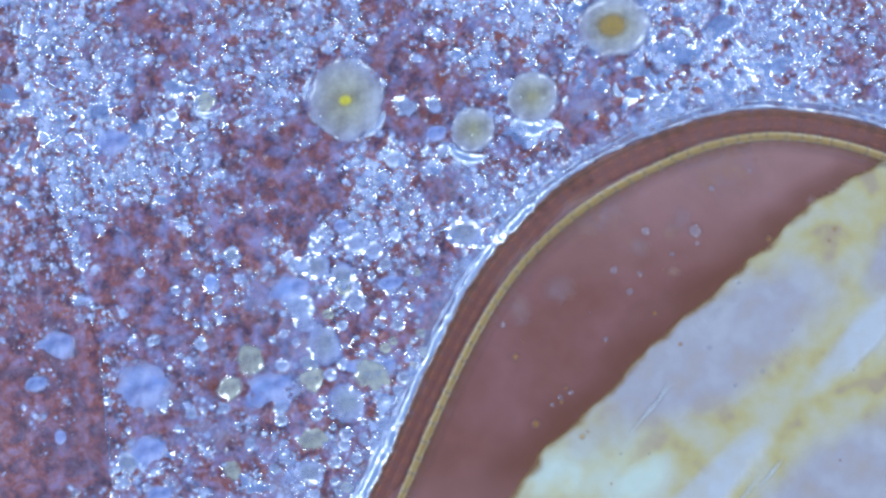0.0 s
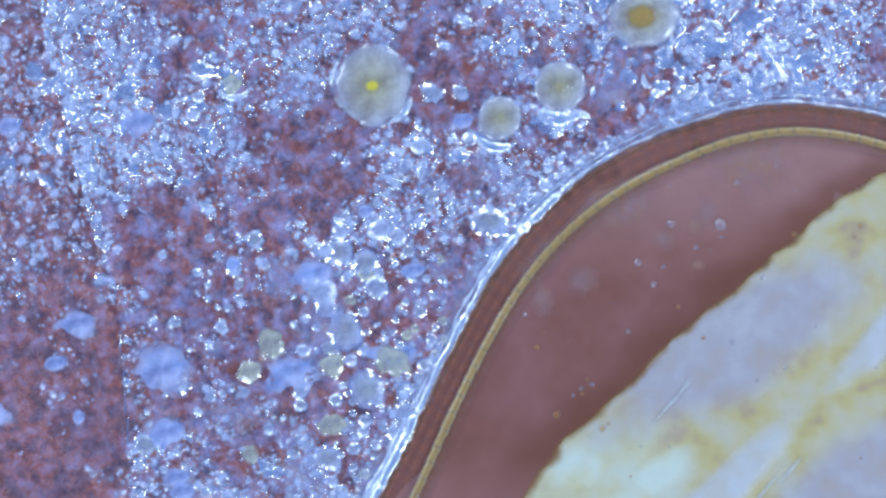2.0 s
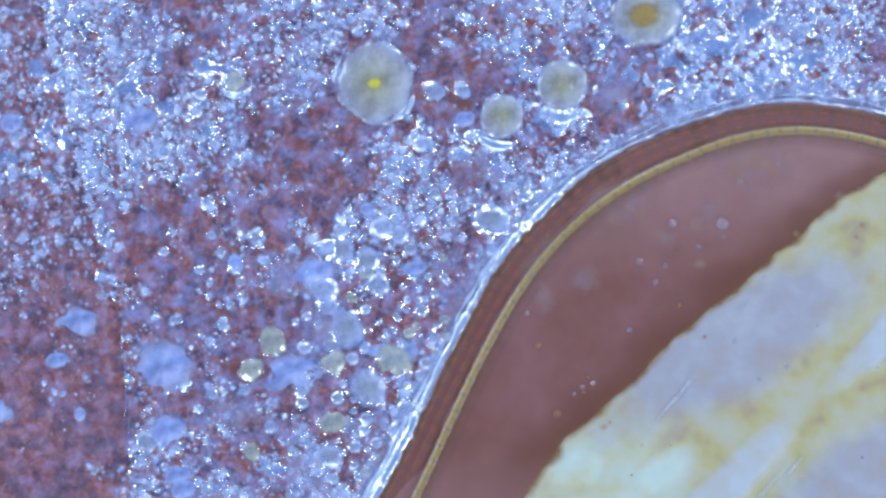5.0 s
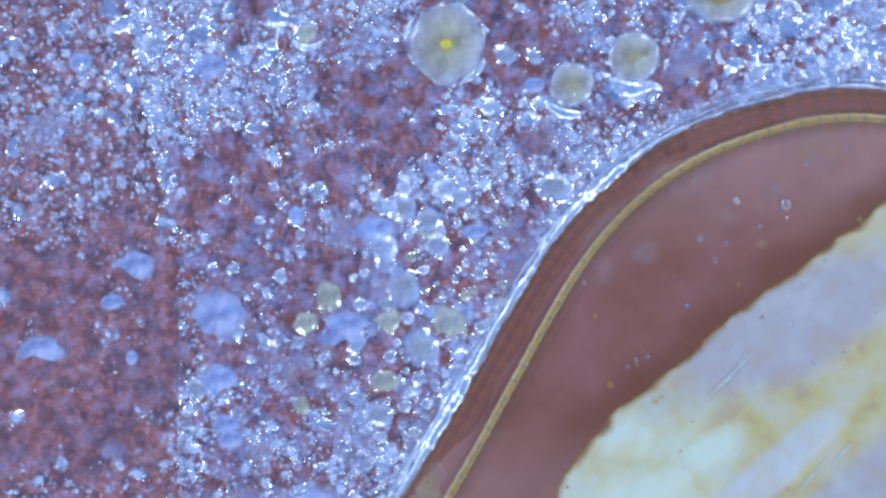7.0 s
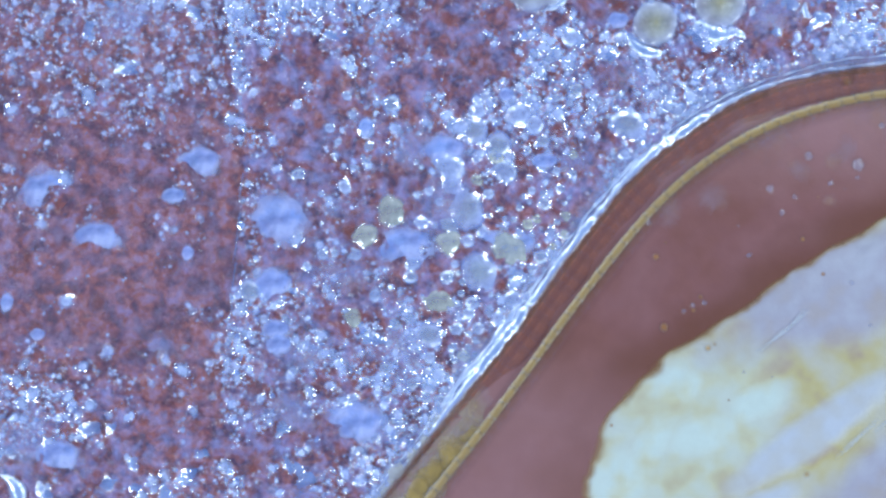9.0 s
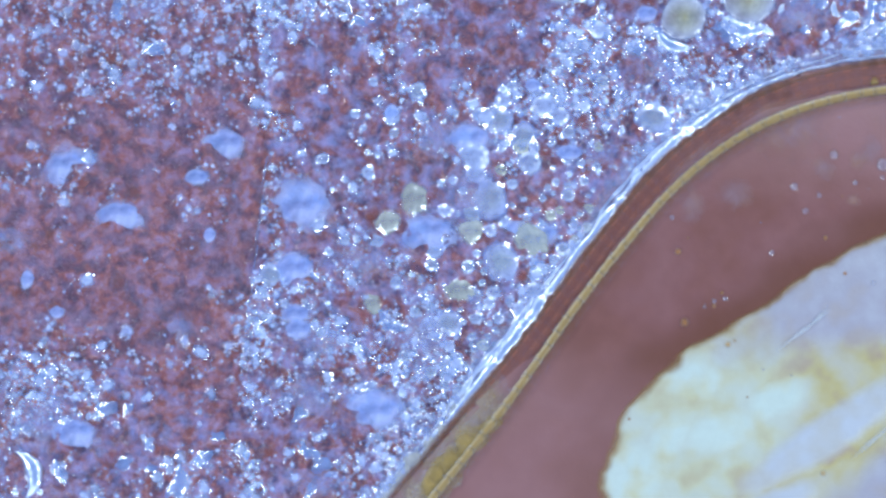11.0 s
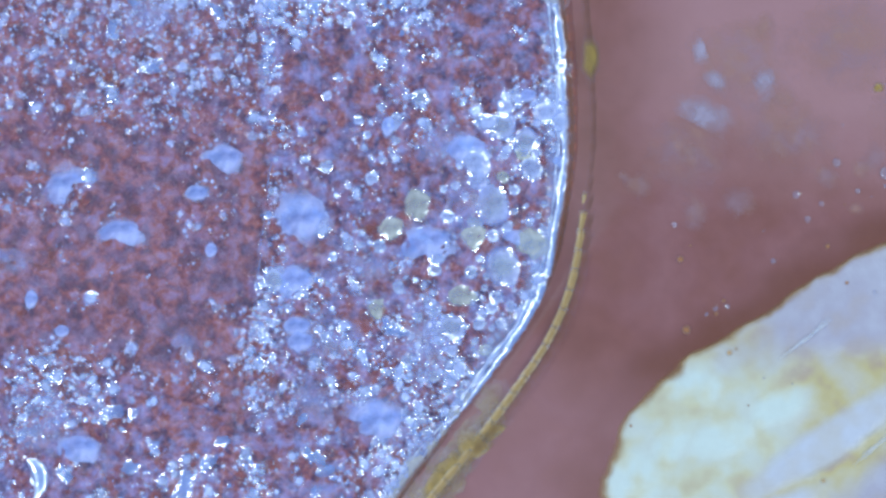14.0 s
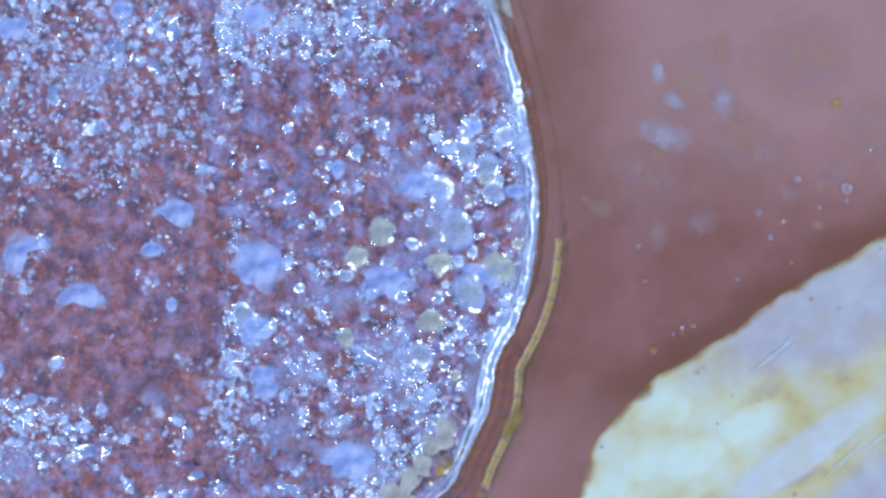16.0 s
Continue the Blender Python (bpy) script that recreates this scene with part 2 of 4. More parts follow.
CRUST = drop_material("beige_crust", (0.42, 0.30, 0.18), 0.5, 0.4, 0.1, 0.04, 0.06, 5, 0.8, (0.36, 0.22, 0.07), ragged=1.2)
RUSTY = drop_material("rusty_clump", (0.36, 0.090, 0.055), 0.5, 0.5, 0.35, 0.02, 0.06, 3, 0.85)
RUST = drop_material("rust_speck", (0.42, 0.18, 0.05), 0.75, 0.4, 0.2, 0.02, 0.05, 3, 0.8)
mark = STAIN.node_tree.nodes.new("ShaderNodeAttribute")
mark.attribute_name = "thickness"
for mixer in [q for q in STAIN.node_tree.nodes if q.type == "MIX_SHADER"]:
    STAIN.node_tree.links.new(mark.outputs["Fac"], mixer.inputs[0]) if mixer.inputs[1].links[0].from_node.type != "MIX_SHADER" else None
bare = [q for q in STAIN.node_tree.nodes if q.type == "MIX_SHADER" and q.inputs[1].links[0].from_node.type != "MIX_SHADER"][0]
STAIN.node_tree.links.new(bare.outputs[0], STAIN.node_tree.nodes["Material Output"].inputs[0])
TRAY = smooth_material("grey_tray", [(0.3, (0.30, 0.31, 0.33)), (0.7, (0.36, 0.37, 0.39))], 0.002, 0.5)


# ---------------------------------------------------------------- building helpers
def mesh_from(name, verts, faces, material, smooth=True, soft=None):
    me = bpy.data.meshes.new(name)
    me.from_pydata([(x * U, y * U, z * U) for x, y, z in verts], [], faces)
    me.materials.append(material)
    if smooth:
        me.polygons.foreach_set("use_smooth", [True] * len(me.polygons))
    if soft:
        me.attributes.new("soft", "FLOAT", "POINT").data.foreach_set("value", soft)
    me.update()
    return me


def part(name, me, parent, label=""):
    ob = new(name, me)
    ob.parent = parent
    return tagged(ob, label)


def at(x, y, z=0, rz=0):
    return pose(x * U, y * U, z * U, 0, 0, rz)


def n2(x, y, s, seed=0.0):
    return noise.noise((x * s, y * s, seed))


def ease(a, b, v):
    v = min(1.0, max(0.0, (v - a) / (b - a)))
    return v * v * (3 - 2 * v)


def table(points, v):
    return float(np.interp(v, [p[0] for p in points], [p[1] for p in points]))


def grid(name, x0, x1, y0, y1, step, height, material, keep=None):
    """A height field; keep(x, y) leaves out cells. Its border runs down as a skirt."""
    nx, ny = int((x1 - x0) / step) + 1, int((y1 - y0) / step) + 1
    index, verts, faces = {}, [], []
    for j in range(ny):
        for i in range(nx):
            x, y = x0 + i * step, y0 + j * step
            if keep is None or keep(x, y):
                index[i, j] = len(verts)
                verts.append((x, y, height(x, y)))
    used = {}
    for (i, j), a in index.items():
        b, c, d = index.get((i + 1, j)), index.get((i + 1, j + 1)), index.get((i, j + 1))
        if b is not None and c is not None and d is not None:
            faces.append((a, b, c, d))
            for e in ((a, b), (b, c), (c, d), (d, a)):
                used[e] = 1
    low = {}
    for a, b in list(used):
        if (b, a) not in used:
            for v in (a, b):
                if v not in low:
                    low[v] = len(verts)
                    verts.append((verts[v][0], verts[v][1], -300))
            faces.append((b, a, low[a], low[b]))
    return mesh_from(name, verts, faces, material)


def cap(radius, flat, rings=3, segs=9, wobble=0.0, seed=0, cx=0, cy=0, cz=0, stretch=1.0, turn=0.0, dome=0.6):
    """Vertices and faces of a drop that sits on the sheet."""
    verts, faces = [], []
    ct, st = math.cos(turn), math.sin(turn)
    for k in range(rings):
        e = math.pi / 2 * k / rings * 1.0
        for i in range(segs):
            a = 2 * math.pi * i / segs
            w = 1 + wobble * (noise.noise((math.cos(a) * 1.3 + seed * 7.1, math.sin(a) * 1.3, seed * 3.3)) + 0.45 * noise.noise((math.cos(a) * 3.1, math.sin(a) * 3.1 + seed, seed)))
            r = radius * w * math.cos(e) ** dome
            x, y = r * math.cos(a) * stretch, r * math.sin(a)
            verts.append((cx + x * ct - y * st, cy + x * st + y * ct, cz - 0.15 * radius * flat + radius * flat * 1.15 * math.sin(e)))
    verts.append((cx, cy, cz + radius * flat))
    for k in range(rings - 1):
        for i in range(segs):
            j = (i + 1) % segs
            faces.append((k * segs + i, k * segs + j, (k + 1) * segs + j, (k + 1) * segs + i))
    for i in range(segs):
        faces.append(((rings - 1) * segs + i, (rings - 1) * segs + (i + 1) % segs, len(verts) - 1))
    return verts, faces


def drop(radius, slope, rings=5, segs=14, wobble=0.0, seed=0.0, cx=0, cy=0, cz=0, stretch=1.0, turn=0.0, lean=(0, 0), edge=0.45, hollow=0.0):
    """A low wet dome whose side rises at that slope, leaning a little; with how thick its milky body is at each vertex."""
    verts, faces, soft = [], [], []
    ct, st = math.cos(turn), math.sin(turn)
    for k in range(rings):
        f = 1 - k / rings
        for i in range(segs):
            a = 2 * math.pi * i / segs
            w = 1 + wobble * (noise.noise((math.cos(a) * 1.3 + seed * 7.1, math.sin(a) * 1.3, seed * 3.3)) + 0.45 * noise.noise((math.cos(a) * 3.1, math.sin(a) * 3.1 + seed, seed)))
            x, y = radius * f * w * math.cos(a) * stretch, radius * f * w * math.sin(a)
            x, y = x * ct - y * st, x * st + y * ct
            verts.append((cx + x, cy + y, cz + radius * slope * 0.5 * (1 - f * f) + lean[0] * x + lean[1] * y))
            soft.append(ease(1.0, 1.0 - edge, f) * (1 - hollow * ease(0.8, 0.3, f)))
    verts.append((cx, cy, cz + radius * slope * 0.5))
    soft.append(1.0 - hollow)
    for k in range(rings - 1):
        for i in range(segs):
            j = (i + 1) % segs
            faces.append((k * segs + i, k * segs + j, (k + 1) * segs + j, (k + 1) * segs + i))
    for i in range(segs):
        faces.append(((rings - 1) * segs + i, (rings - 1) * segs + (i + 1) % segs, len(verts) - 1))
    return verts, faces, soft


def ribbon(name, length, width, height, material, seed, rough=0.1, dy=0.0, dz=0.0, hard=1.0, ends=1.333):
    """A low band along x that thins out at its sides and ends, so that a row of them runs on without joints."""
    verts, faces, soft = [], [], []
    n, k = 13, 9
    for i in range(n):
        u = -1 + 2 * i / (n - 1)
        w = width * (1 + rough * noise.noise((u * length * 0.02 + seed, 1.7, 0)))
        for j in range(k):
            v = -1 + 2 * j / (k - 1)
            verts.append((u * length / 2, dy + w * v, dz + height * (1 - v * v)))
            soft.append(min(1.0, ends * (1 - abs(u))) * min(1.0, (1 - abs(v)) * (1 + hard)))
    for i in range(n - 1):
        for j in range(k - 1):
            faces.append((i * k + j, (i + 1) * k + j, (i + 1) * k + j + 1, i * k + j + 1))
    return mesh_from(name, verts, faces, material, True, soft)


def strip(length, width, height, seed, rough, square=False, power=5):
    """A rounded ridge along x with tapering ends and an uneven outline."""
    verts, faces = [], []
    n, k = 15, 7
    for i in range(n):
        u = -1 + 2 * i / (n - 1)
        taper = 1 if square else max(0.02, 1 - abs(u) ** power)
        w = width * taper * (1 + rough * noise.noise((u * 2.1, seed, 0)))
        off = width * rough * 0.8 * noise.noise((u * 1.7, seed, 5))
        for j in range(k):
            a = math.pi * j / (k - 1)
            dip = 5 * abs(u) ** 8 if square else 0
            verts.append((u * length / 2, off + w * math.cos(a), height * taper * math.sin(a) * (1 + rough * noise.noise((u * 3, seed, 9))) - 3 - dip))
    for i in range(n - 1):
        for j in range(k - 1):
            faces.append((i * k + j, (i + 1) * k + j, (i + 1) * k + j + 1, i * k + j + 1))
    return verts, faces


# ---------------------------------------------------------------- the plan: seam, front of the wet area
def seam(y):
    return -470 - 0.18 * max(0.0, y + 60) + 5 * n2(0, y, 0.02, 4)


def on_left(x, y):
    return x < seam(y) and y > -470 - 0.15 * (x + 480)


def table_smooth(points, v, wide=5.0):
    return sum(table(points, v + wide * (k - 3) / 3) for k in range(7)) / 7


PIVOT = (700, -600)
REACH_OLD = [(40, 830), (60, 850), (80, 884), (90, 890), (100, 872), (110, 857), (120, 830), (130, 795), (140, 762),
             (150, 750), (160, 760), (170, 800), (180, 876), (190, 985), (200, 1100)]
REACH_GAIN = [(40, 560), (100, 560), (110, 590), (120, 600), (125, 480), (129.5, 352), (131.7, 310), (133.8, 255), (138, 195), (142, 140), (146, 88), (150, 42), (156, 8)]
# how far the bulge has tipped up about a line across it, and how far it stands off
SPREAD = [(0, 0), (5.5, 0), (7, 0), (8.3, -0.035), (9, -0.045), (9.7, -0.02), (12, 0.01), (12.7, 0.015), (13.0, 0.08), (13.2, 0.13), (13.4, 0.29), (13.6, 0.43),
          (13.8, 0.62), (14.1, 0.86), (14.5, 1.18), (15.0, 1.31), (15.5, 1.30), (16, 1.28)]
STAND = [(0, 0), (13.0, 0), (13.8, 5), (14.1, 3), (14.5, -14), (15.0, -30), (15.5, -34), (16, -37)]
RISING = [(146, 0.26), (154, 0.24), (162, 0.36), (168, 0.6), (174, 0.85), (182, 1.2)]
RISE, HINGE, SPAN = 100, -520, 790


def polar(x, y):
    dx, dy = x - PIVOT[0], y - PIVOT[1]
    return math.degrees(math.atan2(dy, dx)) % 360, math.hypot(dx, dy)


def reach(angle):
    return table_smooth(REACH_OLD, angle), max(4.0, table_smooth(REACH_GAIN, angle, 2.0))


REACHES = [reach(40 + 0.25 * k) for k in range(641)]


def reach_at(angle):
    k = min(639.999, max(0.0, (angle - 40) * 4))
    a, b = REACHES[int(k)], REACHES[int(k) + 1]
    f = k - int(k)
    return a[0] + f * (b[0] - a[0]), a[1] + f * (b[1] - a[1])


def slope_at(angle):
    """How steeply the bulge rises behind its border; steepest at its lower end."""
    return table(RISING, angle)


def wet_height(x, y):
    """Height of the wet bulge at rest; tipping it up moves its border outwards."""
    angle, r = polar(x, y)
    if angle > 270:
        angle = 40
    old, gain = reach_at(angle)
    d = r - old
    if d > 0:
        return -RISE * min(3.0, d / gain)
    return 45 * (1 - math.exp(d * slope_at(angle) / 45)) + 3 * n2(x, y, 0.012, 8) * ease(0, -60, d)


def lift(y, t):
    return table(SPREAD, t) * RISE * (y - HINGE) / SPAN + table(STAND, t)


def wet_now(x, y, t):
    return wet_height(x, y) + lift(y, t)


def front(angle, t):
    """Where the border of the bulge stands in this direction."""
    old, gain = reach_at(angle)
    c, q = math.cos(radians(angle)), math.sin(radians(angle))
    slope = table(SPREAD, t) * RISE / SPAN * q
    base = table(SPREAD, t) * RISE * (PIVOT[1] - HINGE) / SPAN + table(STAND, t)
    r = old
    if base + slope * old >= 0:
        steep = RISE / gain - slope
        r = min(2400.0, (RISE * old / gain + base) / steep) if steep > 0.01 else 2400.0
    else:
        for k in range(5):
            r = old + 45 / slope_at(angle) * math.log(max(0.2, 1 + (base + slope * r) / 45))
    return PIVOT[0] + r * c, PIVOT[1] + r * q


# ---------------------------------------------------------------- structure
def build_tray():
    me = mesh_from("tray", [(-6000, -5000, -300), (6000, -5000, -300), (6000, 5000, -300), (-6000, 5000, -300),
                            (-6000, -5000, -420), (6000, -5000, -420), (6000, 5000, -420), (-6000, 5000, -420)],
                   [(0, 1, 2, 3), (7, 6, 5, 4), (0, 4, 5, 1), (1, 5, 6, 2), (2, 6, 7, 3), (3, 7, 4, 0)], TRAY, False)
    return tagged(new("tray", me), "grey plastic tray under the meat slice", "tray", kind="structure")


def sheet_height(x, y):
    return 5 * n2(x, y, 0.045, 1) + 4 * n2(x, y, 0.11, 2) + 4 * n2(x, y, 0.008, 3)


build_tray()
meat = tagged(new("meat_slice", grid("meat_slice", -1300, 1200, -900, 900, 8, sheet_height, MEAT, lambda x, y: not on_left(x, y))),
              "granular rusty red meat slice under a wet film", "meat")
left_sheet = new("meat_flap", grid("meat_flap", -1400, -400, -720, 950, 8, lambda x, y: sheet_height(x, y) - 2.5, MEAT_LEFT))
tagged(left_sheet, "blurred red meat flap beneath the edge of the slice", "meat")

wet = new("wet_meat", grid("wet_meat", -330, 1200, -900, 900, 10, wet_height, WET_MEAT))
layer = wet.data.attributes.new("pallor", "FLOAT", "POINT")
layer.data.foreach_set("value", [0.55 * ease(-60, 240, v.co.y / U + 70 * n2(v.co.x / U, v.co.y / U, 0.008, 41) + 25 * n2(v.co.x / U, v.co.y / U, 0.03, 42)) * ease(60, 260, v.co.x / U) + 0.24 * ease(-250, -420, v.co.y / U) for v in wet.data.vertices])
tagged(wet, "smooth brownish red meat pressed clear against the film", "meat")


# ---------------------------------------------------------------- fat on the wet meat
FAT_EDGE = [(-900, 330), (-650, 200), (-516, 180), (-401, 214), (-296, 290), (-240, 370), (-130, 495), (-45, 612), (36, 723), (118, 825), (180, 960), (300, 1150)]


def fat_inside(x, y):
    """Distance, about, from the border of the fat; positive within it."""
    return (x - table(FAT_EDGE, y)) * 0.66 + 6 * n2(x, y, 0.02, 6) + 2 * n2(x, y, 0.06, 6)


LOBES = [  # x, y, half length, half width, turn, zone
    (330, -440, 230, 130, 42, 3), (321, -338, 62, 44, 40, 0), (372, -418, 82, 46, 25, 0), (236, -520, 90, 80, 60, 0), (468, -352, 66, 36, 30, 0), (290, -440, 70, 40, 60, 0), (350, -660, 170, 100, 20, 0),
    (613, -138, 268, 92, 30, 1), (770, -440, 270, 92, 38, 1), (1000, 30, 130, 60, 40, 1),
    (560, -404, 190, 36, 41, 2), (470, -560, 130, 36, 38, 2), (900, -120, 150, 30, 40, 2)]


def lobe_share(x, y, zone):
    """How far a point lies within the lobes of a zone: 0 to 1, with soft uneven borders."""
    most = 0.0
    for lx, ly, a, b, turn, kind in LOBES:
        if kind == zone or kind == 3 and zone == 0:
            c, q = math.cos(radians(turn)), math.sin(radians(turn))
            u, v = (x - lx) * c + (y - ly) * q, (y - ly) * c - (x - lx) * q
            d = math.hypot(u / a, v / b) + 0.20 * n2(x, y, 0.010, lx) + 0.07 * n2(x, y, 0.035, ly)
            most = max(most, (ease(1.4, 0.35, d) if kind == 0 else ease(1.22, 0.62, d)) * (0.58 if kind == 3 else 1.0))
    return most


def fat_height(x, y):
    d = fat_inside(x, y)
    puff = 9 * max(lobe_share(x, y, 0), lobe_share(x, y, 1), lobe_share(x, y, 2))
    return wet_height(x, y) - 2 + 10 * ease(-14, 22, d) + 10 * ease(10, 70, d) + (puff + 3 * n2(x, y, 0.012, 7) + 1.2 * n2(x, y, 0.05, 7)) * ease(0, 50, d)


fat = part("fat", grid("fat", 130, 1180, -880, 320, 6, fat_height, FAT, lambda x, y: fat_inside(x, y) > -14), wet, "cream, yellow and lavender fat")
for zone, key in enumerate(("cream", "lavender", "milk")):
    layer = fat.data.attributes.new(key, "FLOAT", "POINT")
    layer.data.foreach_set("value", [lobe_share(v.co.x / U, v.co.y / U, zone) for v in fat.data.vertices])
layer = fat.data.attributes.new("thickness", "FLOAT", "POINT")
layer.data.foreach_set("value", [ease(-8, 14, fat_inside(v.co.x / U, v.co.y / U) + 9 * n2(v.co.x / U, v.co.y / U, 0.02, 31) + 3 * n2(v.co.x / U, v.co.y / U, 0.07, 32)) for v in fat.data.vertices])
stain = part("stain", grid("stain", 60, 1150, -880, 320, 6, lambda x, y: wet_height(x, y) + 1.5, STAIN, lambda x, y: -135 < fat_inside(x, y) < 8), wet, "amber stain along the fat")
layer = stain.data.attributes.new("thickness", "FLOAT", "POINT")
layer.data.foreach_set("value", [(0.12 + 0.28 * ease(-440, -230, v.co.y / U)) * ease(-92, 4, fat_inside(v.co.x / U, v.co.y / U) + 34 * n2(v.co.x / U, v.co.y / U, 0.014, 21)) for v in stain.data.vertices])


def in_skin(name, x, y, r, material, label, stretch, turn, wobble):
    """A thin spot that follows the surface of the wet meat."""
    v, f = cap(r, 0.1, 7, 28, wobble, x * 0.37, x, y, 0, stretch, radians(turn), 1.0)
    v = [(p, q, wet_height(p, q) + 2.2) for p, q, z in v]
    return part(name, mesh_from(name, v, f, material), wet, label)


def on_wet(name, x, y, r, material, label="", flat=0.5, stretch=1.0, turn=0.0, sink=0.0, wobble=0.2):
    v, f = cap(r, flat, 4, 16, wobble, x * 0.37, x, y, max(wet_height(x, y), fat_height(x, y) if fat_inside(x, y) > 0 else -999) - sink, stretch, radians(turn))
    return part(name, mesh_from(name, v, f, material), wet, label)


for x, y, r, s, a in ((283, 140, 19, 2.2, -32), (376, 203, 22, 0.62, 8), (256, 244, 19, 0.5, 30), (292, 200, 10, 1.8, -50)):
    in_skin("pale_fleck", x, y, r * 1.6, PALE, "hazy pale fat fleck", s, a, 0.6)
for x, y, r, s, a in ((330, 230, 90, 1.3, 20), (520, 300, 100, 1.2, -30), (650, 200, 80, 1.4, 10), (250, 60, 70, 1.2, 60), (430, 120, 70, 1.5, -20)):
    in_skin("pale_patch", x, y, r, PATCH, "paler mauve patch in the meat", s, a, 0.5)
mottle = random.Random(44)
for k in range(16):
    x, y = mottle.uniform(130, 820), mottle.uniform(-40, 380)
    in_skin("pale_patch", x, y, mottle.uniform(12, 30), PATCH, "paler mauve patch in the meat", mottle.uniform(0.7, 1.5), mottle.uniform(0, 180), 0.6)
for x, y, r in ((605, 77, 12), (517, 84, 8), (455, 20, 7), (480, -20, 6), (640, 150, 6), (500, 10, 5)):
    on_wet("bubble", x, y, r, CLEAR, "tiny clear bubble")
for x, y, r in ((294, -240, 10), (520, -62, 6), (342, -205, 5), (268, -118, 8), (733, 52, 8), (352, -180, 5), (560, -120, 5)):
    on_wet("speck", x, y, r, RUST, "rust coloured speck")
for x, y, r in ((341, -196, 5), (360, -190, 5), (430, -100, 5), (560, 40, 5), (250, -60, 5), (610, -130, 5), (700, -180, 5), (650, -200, 4)):
    on_wet("speck", x, y, r, CLEAR, "white speck")

for x, y, r in ((373, -268, 8), (384, -260, 5), (565, -470, 7), (850, 60, 7), (838, 40, 5)):
    on_wet("speck", x, y, r, OCHRE, "ochre speck in the fat")
for x, y, length, turn in ((490, -236, 92, 44), (646, -400, 105, 48), (520, -205, 60, 50), (700, -360, 70, 46)):
    me = ribbon("sinew", length, 4.5, 1.5, SINEW, x * 0.1, 0.6)
    c, q = math.cos(radians(turn)), math.sin(radians(turn))
    for vert in me.vertices:
        a, b, z = vert.co / U
        a, b = x + a * c - b * q, y + a * q + b * c
        vert.co = Vector((a, b, fat_height(a, b) + z + 2)) * U
    part("sinew", me, wet, "pale thin sinew in the fat")

speck_rng = random.Random(5)
for k in range(26):
    x, y = speck_rng.uniform(120, 900), speck_rng.uniform(-420, 220)
    angle, r = polar(x, y)
    if r < table(REACH_OLD, angle) - 80:
        on_wet("speck", x, y, speck_rng.uniform(1.8, 4.5), speck_rng.choice((CLEAR, RUST, PALE, PALE)))
for x, y, r, st, tu in ((-20, -462, 20, 1.3, 50), (-52, -500, 26, 1.6, 55), (-88, -545, 26, 1.4, 60), (-110, -580, 24, 1.3, 60), (575, 222, 9, 1.2, 20)):
    on_wet("amber_deposit", x, y, r, DEPOSIT, "ochre deposit beside the amber line", 0.22, st * 1.3, tu, 0.0, 0.8)

for x, y, r, st, tu in ((-30, -430, 34, 1.7, 55), (-92, -545, 44, 1.6, 52), (-66, -500, 36, 1.6, 60), (-122, -595, 40, 1.4, 50)):
    in_skin("fat_crust", x, y, r, CRUST, "brownish beige fat crust beside the amber line", st, tu, 0.8)

# ---------------------------------------------------------------- flakes, fat drops and bubbles on the slice
FLAKES = [  # x, y, half length, half width, turn, wobble, colour
    (-586, -94, 26, 16, 15, 0.2), (-718, -170, 46, 25, 5, 0.3), (-551, -192, 13, 17, 0, 0.2), (-540, -25, 44, 22, -20, 0.7),
    (-400, -120, 66, 42, -8, 0.5), (-398, -230, 42, 32, 30, 0.4), (-170, -134, 58, 36, 10, 0.6), (-124, 35, 40, 32, 0, 0.5),
    (-412, 322, 36, 32, 20, 0.4), (-374, -335, 25, 24, 0, 0.3), (25, -118, 50, 28, 25, 0.6), (-830, -100, 45, 30, 50, 0.6),
    (-860, -310, 14, 20, 0, 0.3), (-800, -360, 14, 14, 0, 0.3), (-740, -560, 50, 28, -15, 0.5), (-385, -310, 30, 22, 0, 0.4),
    (-220, -460, 62, 40, -20, 0.6), (-260, 60, 15, 22, 0, 0.2), (-830, 300, 36, 28, 0, 0.5), (-640, 330, 28, 20, 0, 0.5),
    (-930, -560, 40, 28, 0, 0.6), (60, 30, 26, 18, 0, 0.4), (160, 290, 24, 18, 0, 0.4), (-20, 140, 16, 16, 0, 0.2),
]
BENT = {1: 1.1, 3: 0.6, 4: 0.5, 6: 0.4, 10: -0.7, 11: 0.6, 14: 0.4}
left_things, slice_things = [], []


def resting(x, y):
    return (sheet_height(x, y) - 2.5) if on_left(x, y) else sheet_height(x, y)


def put(name, me, x, y, label, category, group=""):
    """A thing on the slice, or on the flap, which carries it along."""
    ob = tagged(new(name, me), label, category, group)
    ob.matrix_world = at(x, y, resting(x, y))
    if on_left(x, y):
        left_things.append((ob, x, y))
    elif name == "flake":
        slice_things.append((ob, x, y))
    return ob


def blob(name, a, b, turn, wobble, height, material, seed, bend=0.0):
    v, f = cap(b, height / b, 8, 32, wobble, seed, 0, 0, 0, a / b)
    c, q = math.cos(radians(turn)), math.sin(radians(turn))
    v = [(x, y - bend * b * (x / a) ** 2, z) for x, y, z in v]
    v = [(x * c - y * q, x * q + y * c, z) for x, y, z in v]
    return mesh_from(name, v, f, material)


for i, (x, y, a, b, turn, wob) in enumerate(FLAKES):
    put("flake", blob("flake", a, b, turn, wob * 1.1, 6, FLAKE, i + 0.37, BENT.get(i, 0.0)), x, y, "pale bluish translucent flake on the red meat", "flake", "pale flakes")

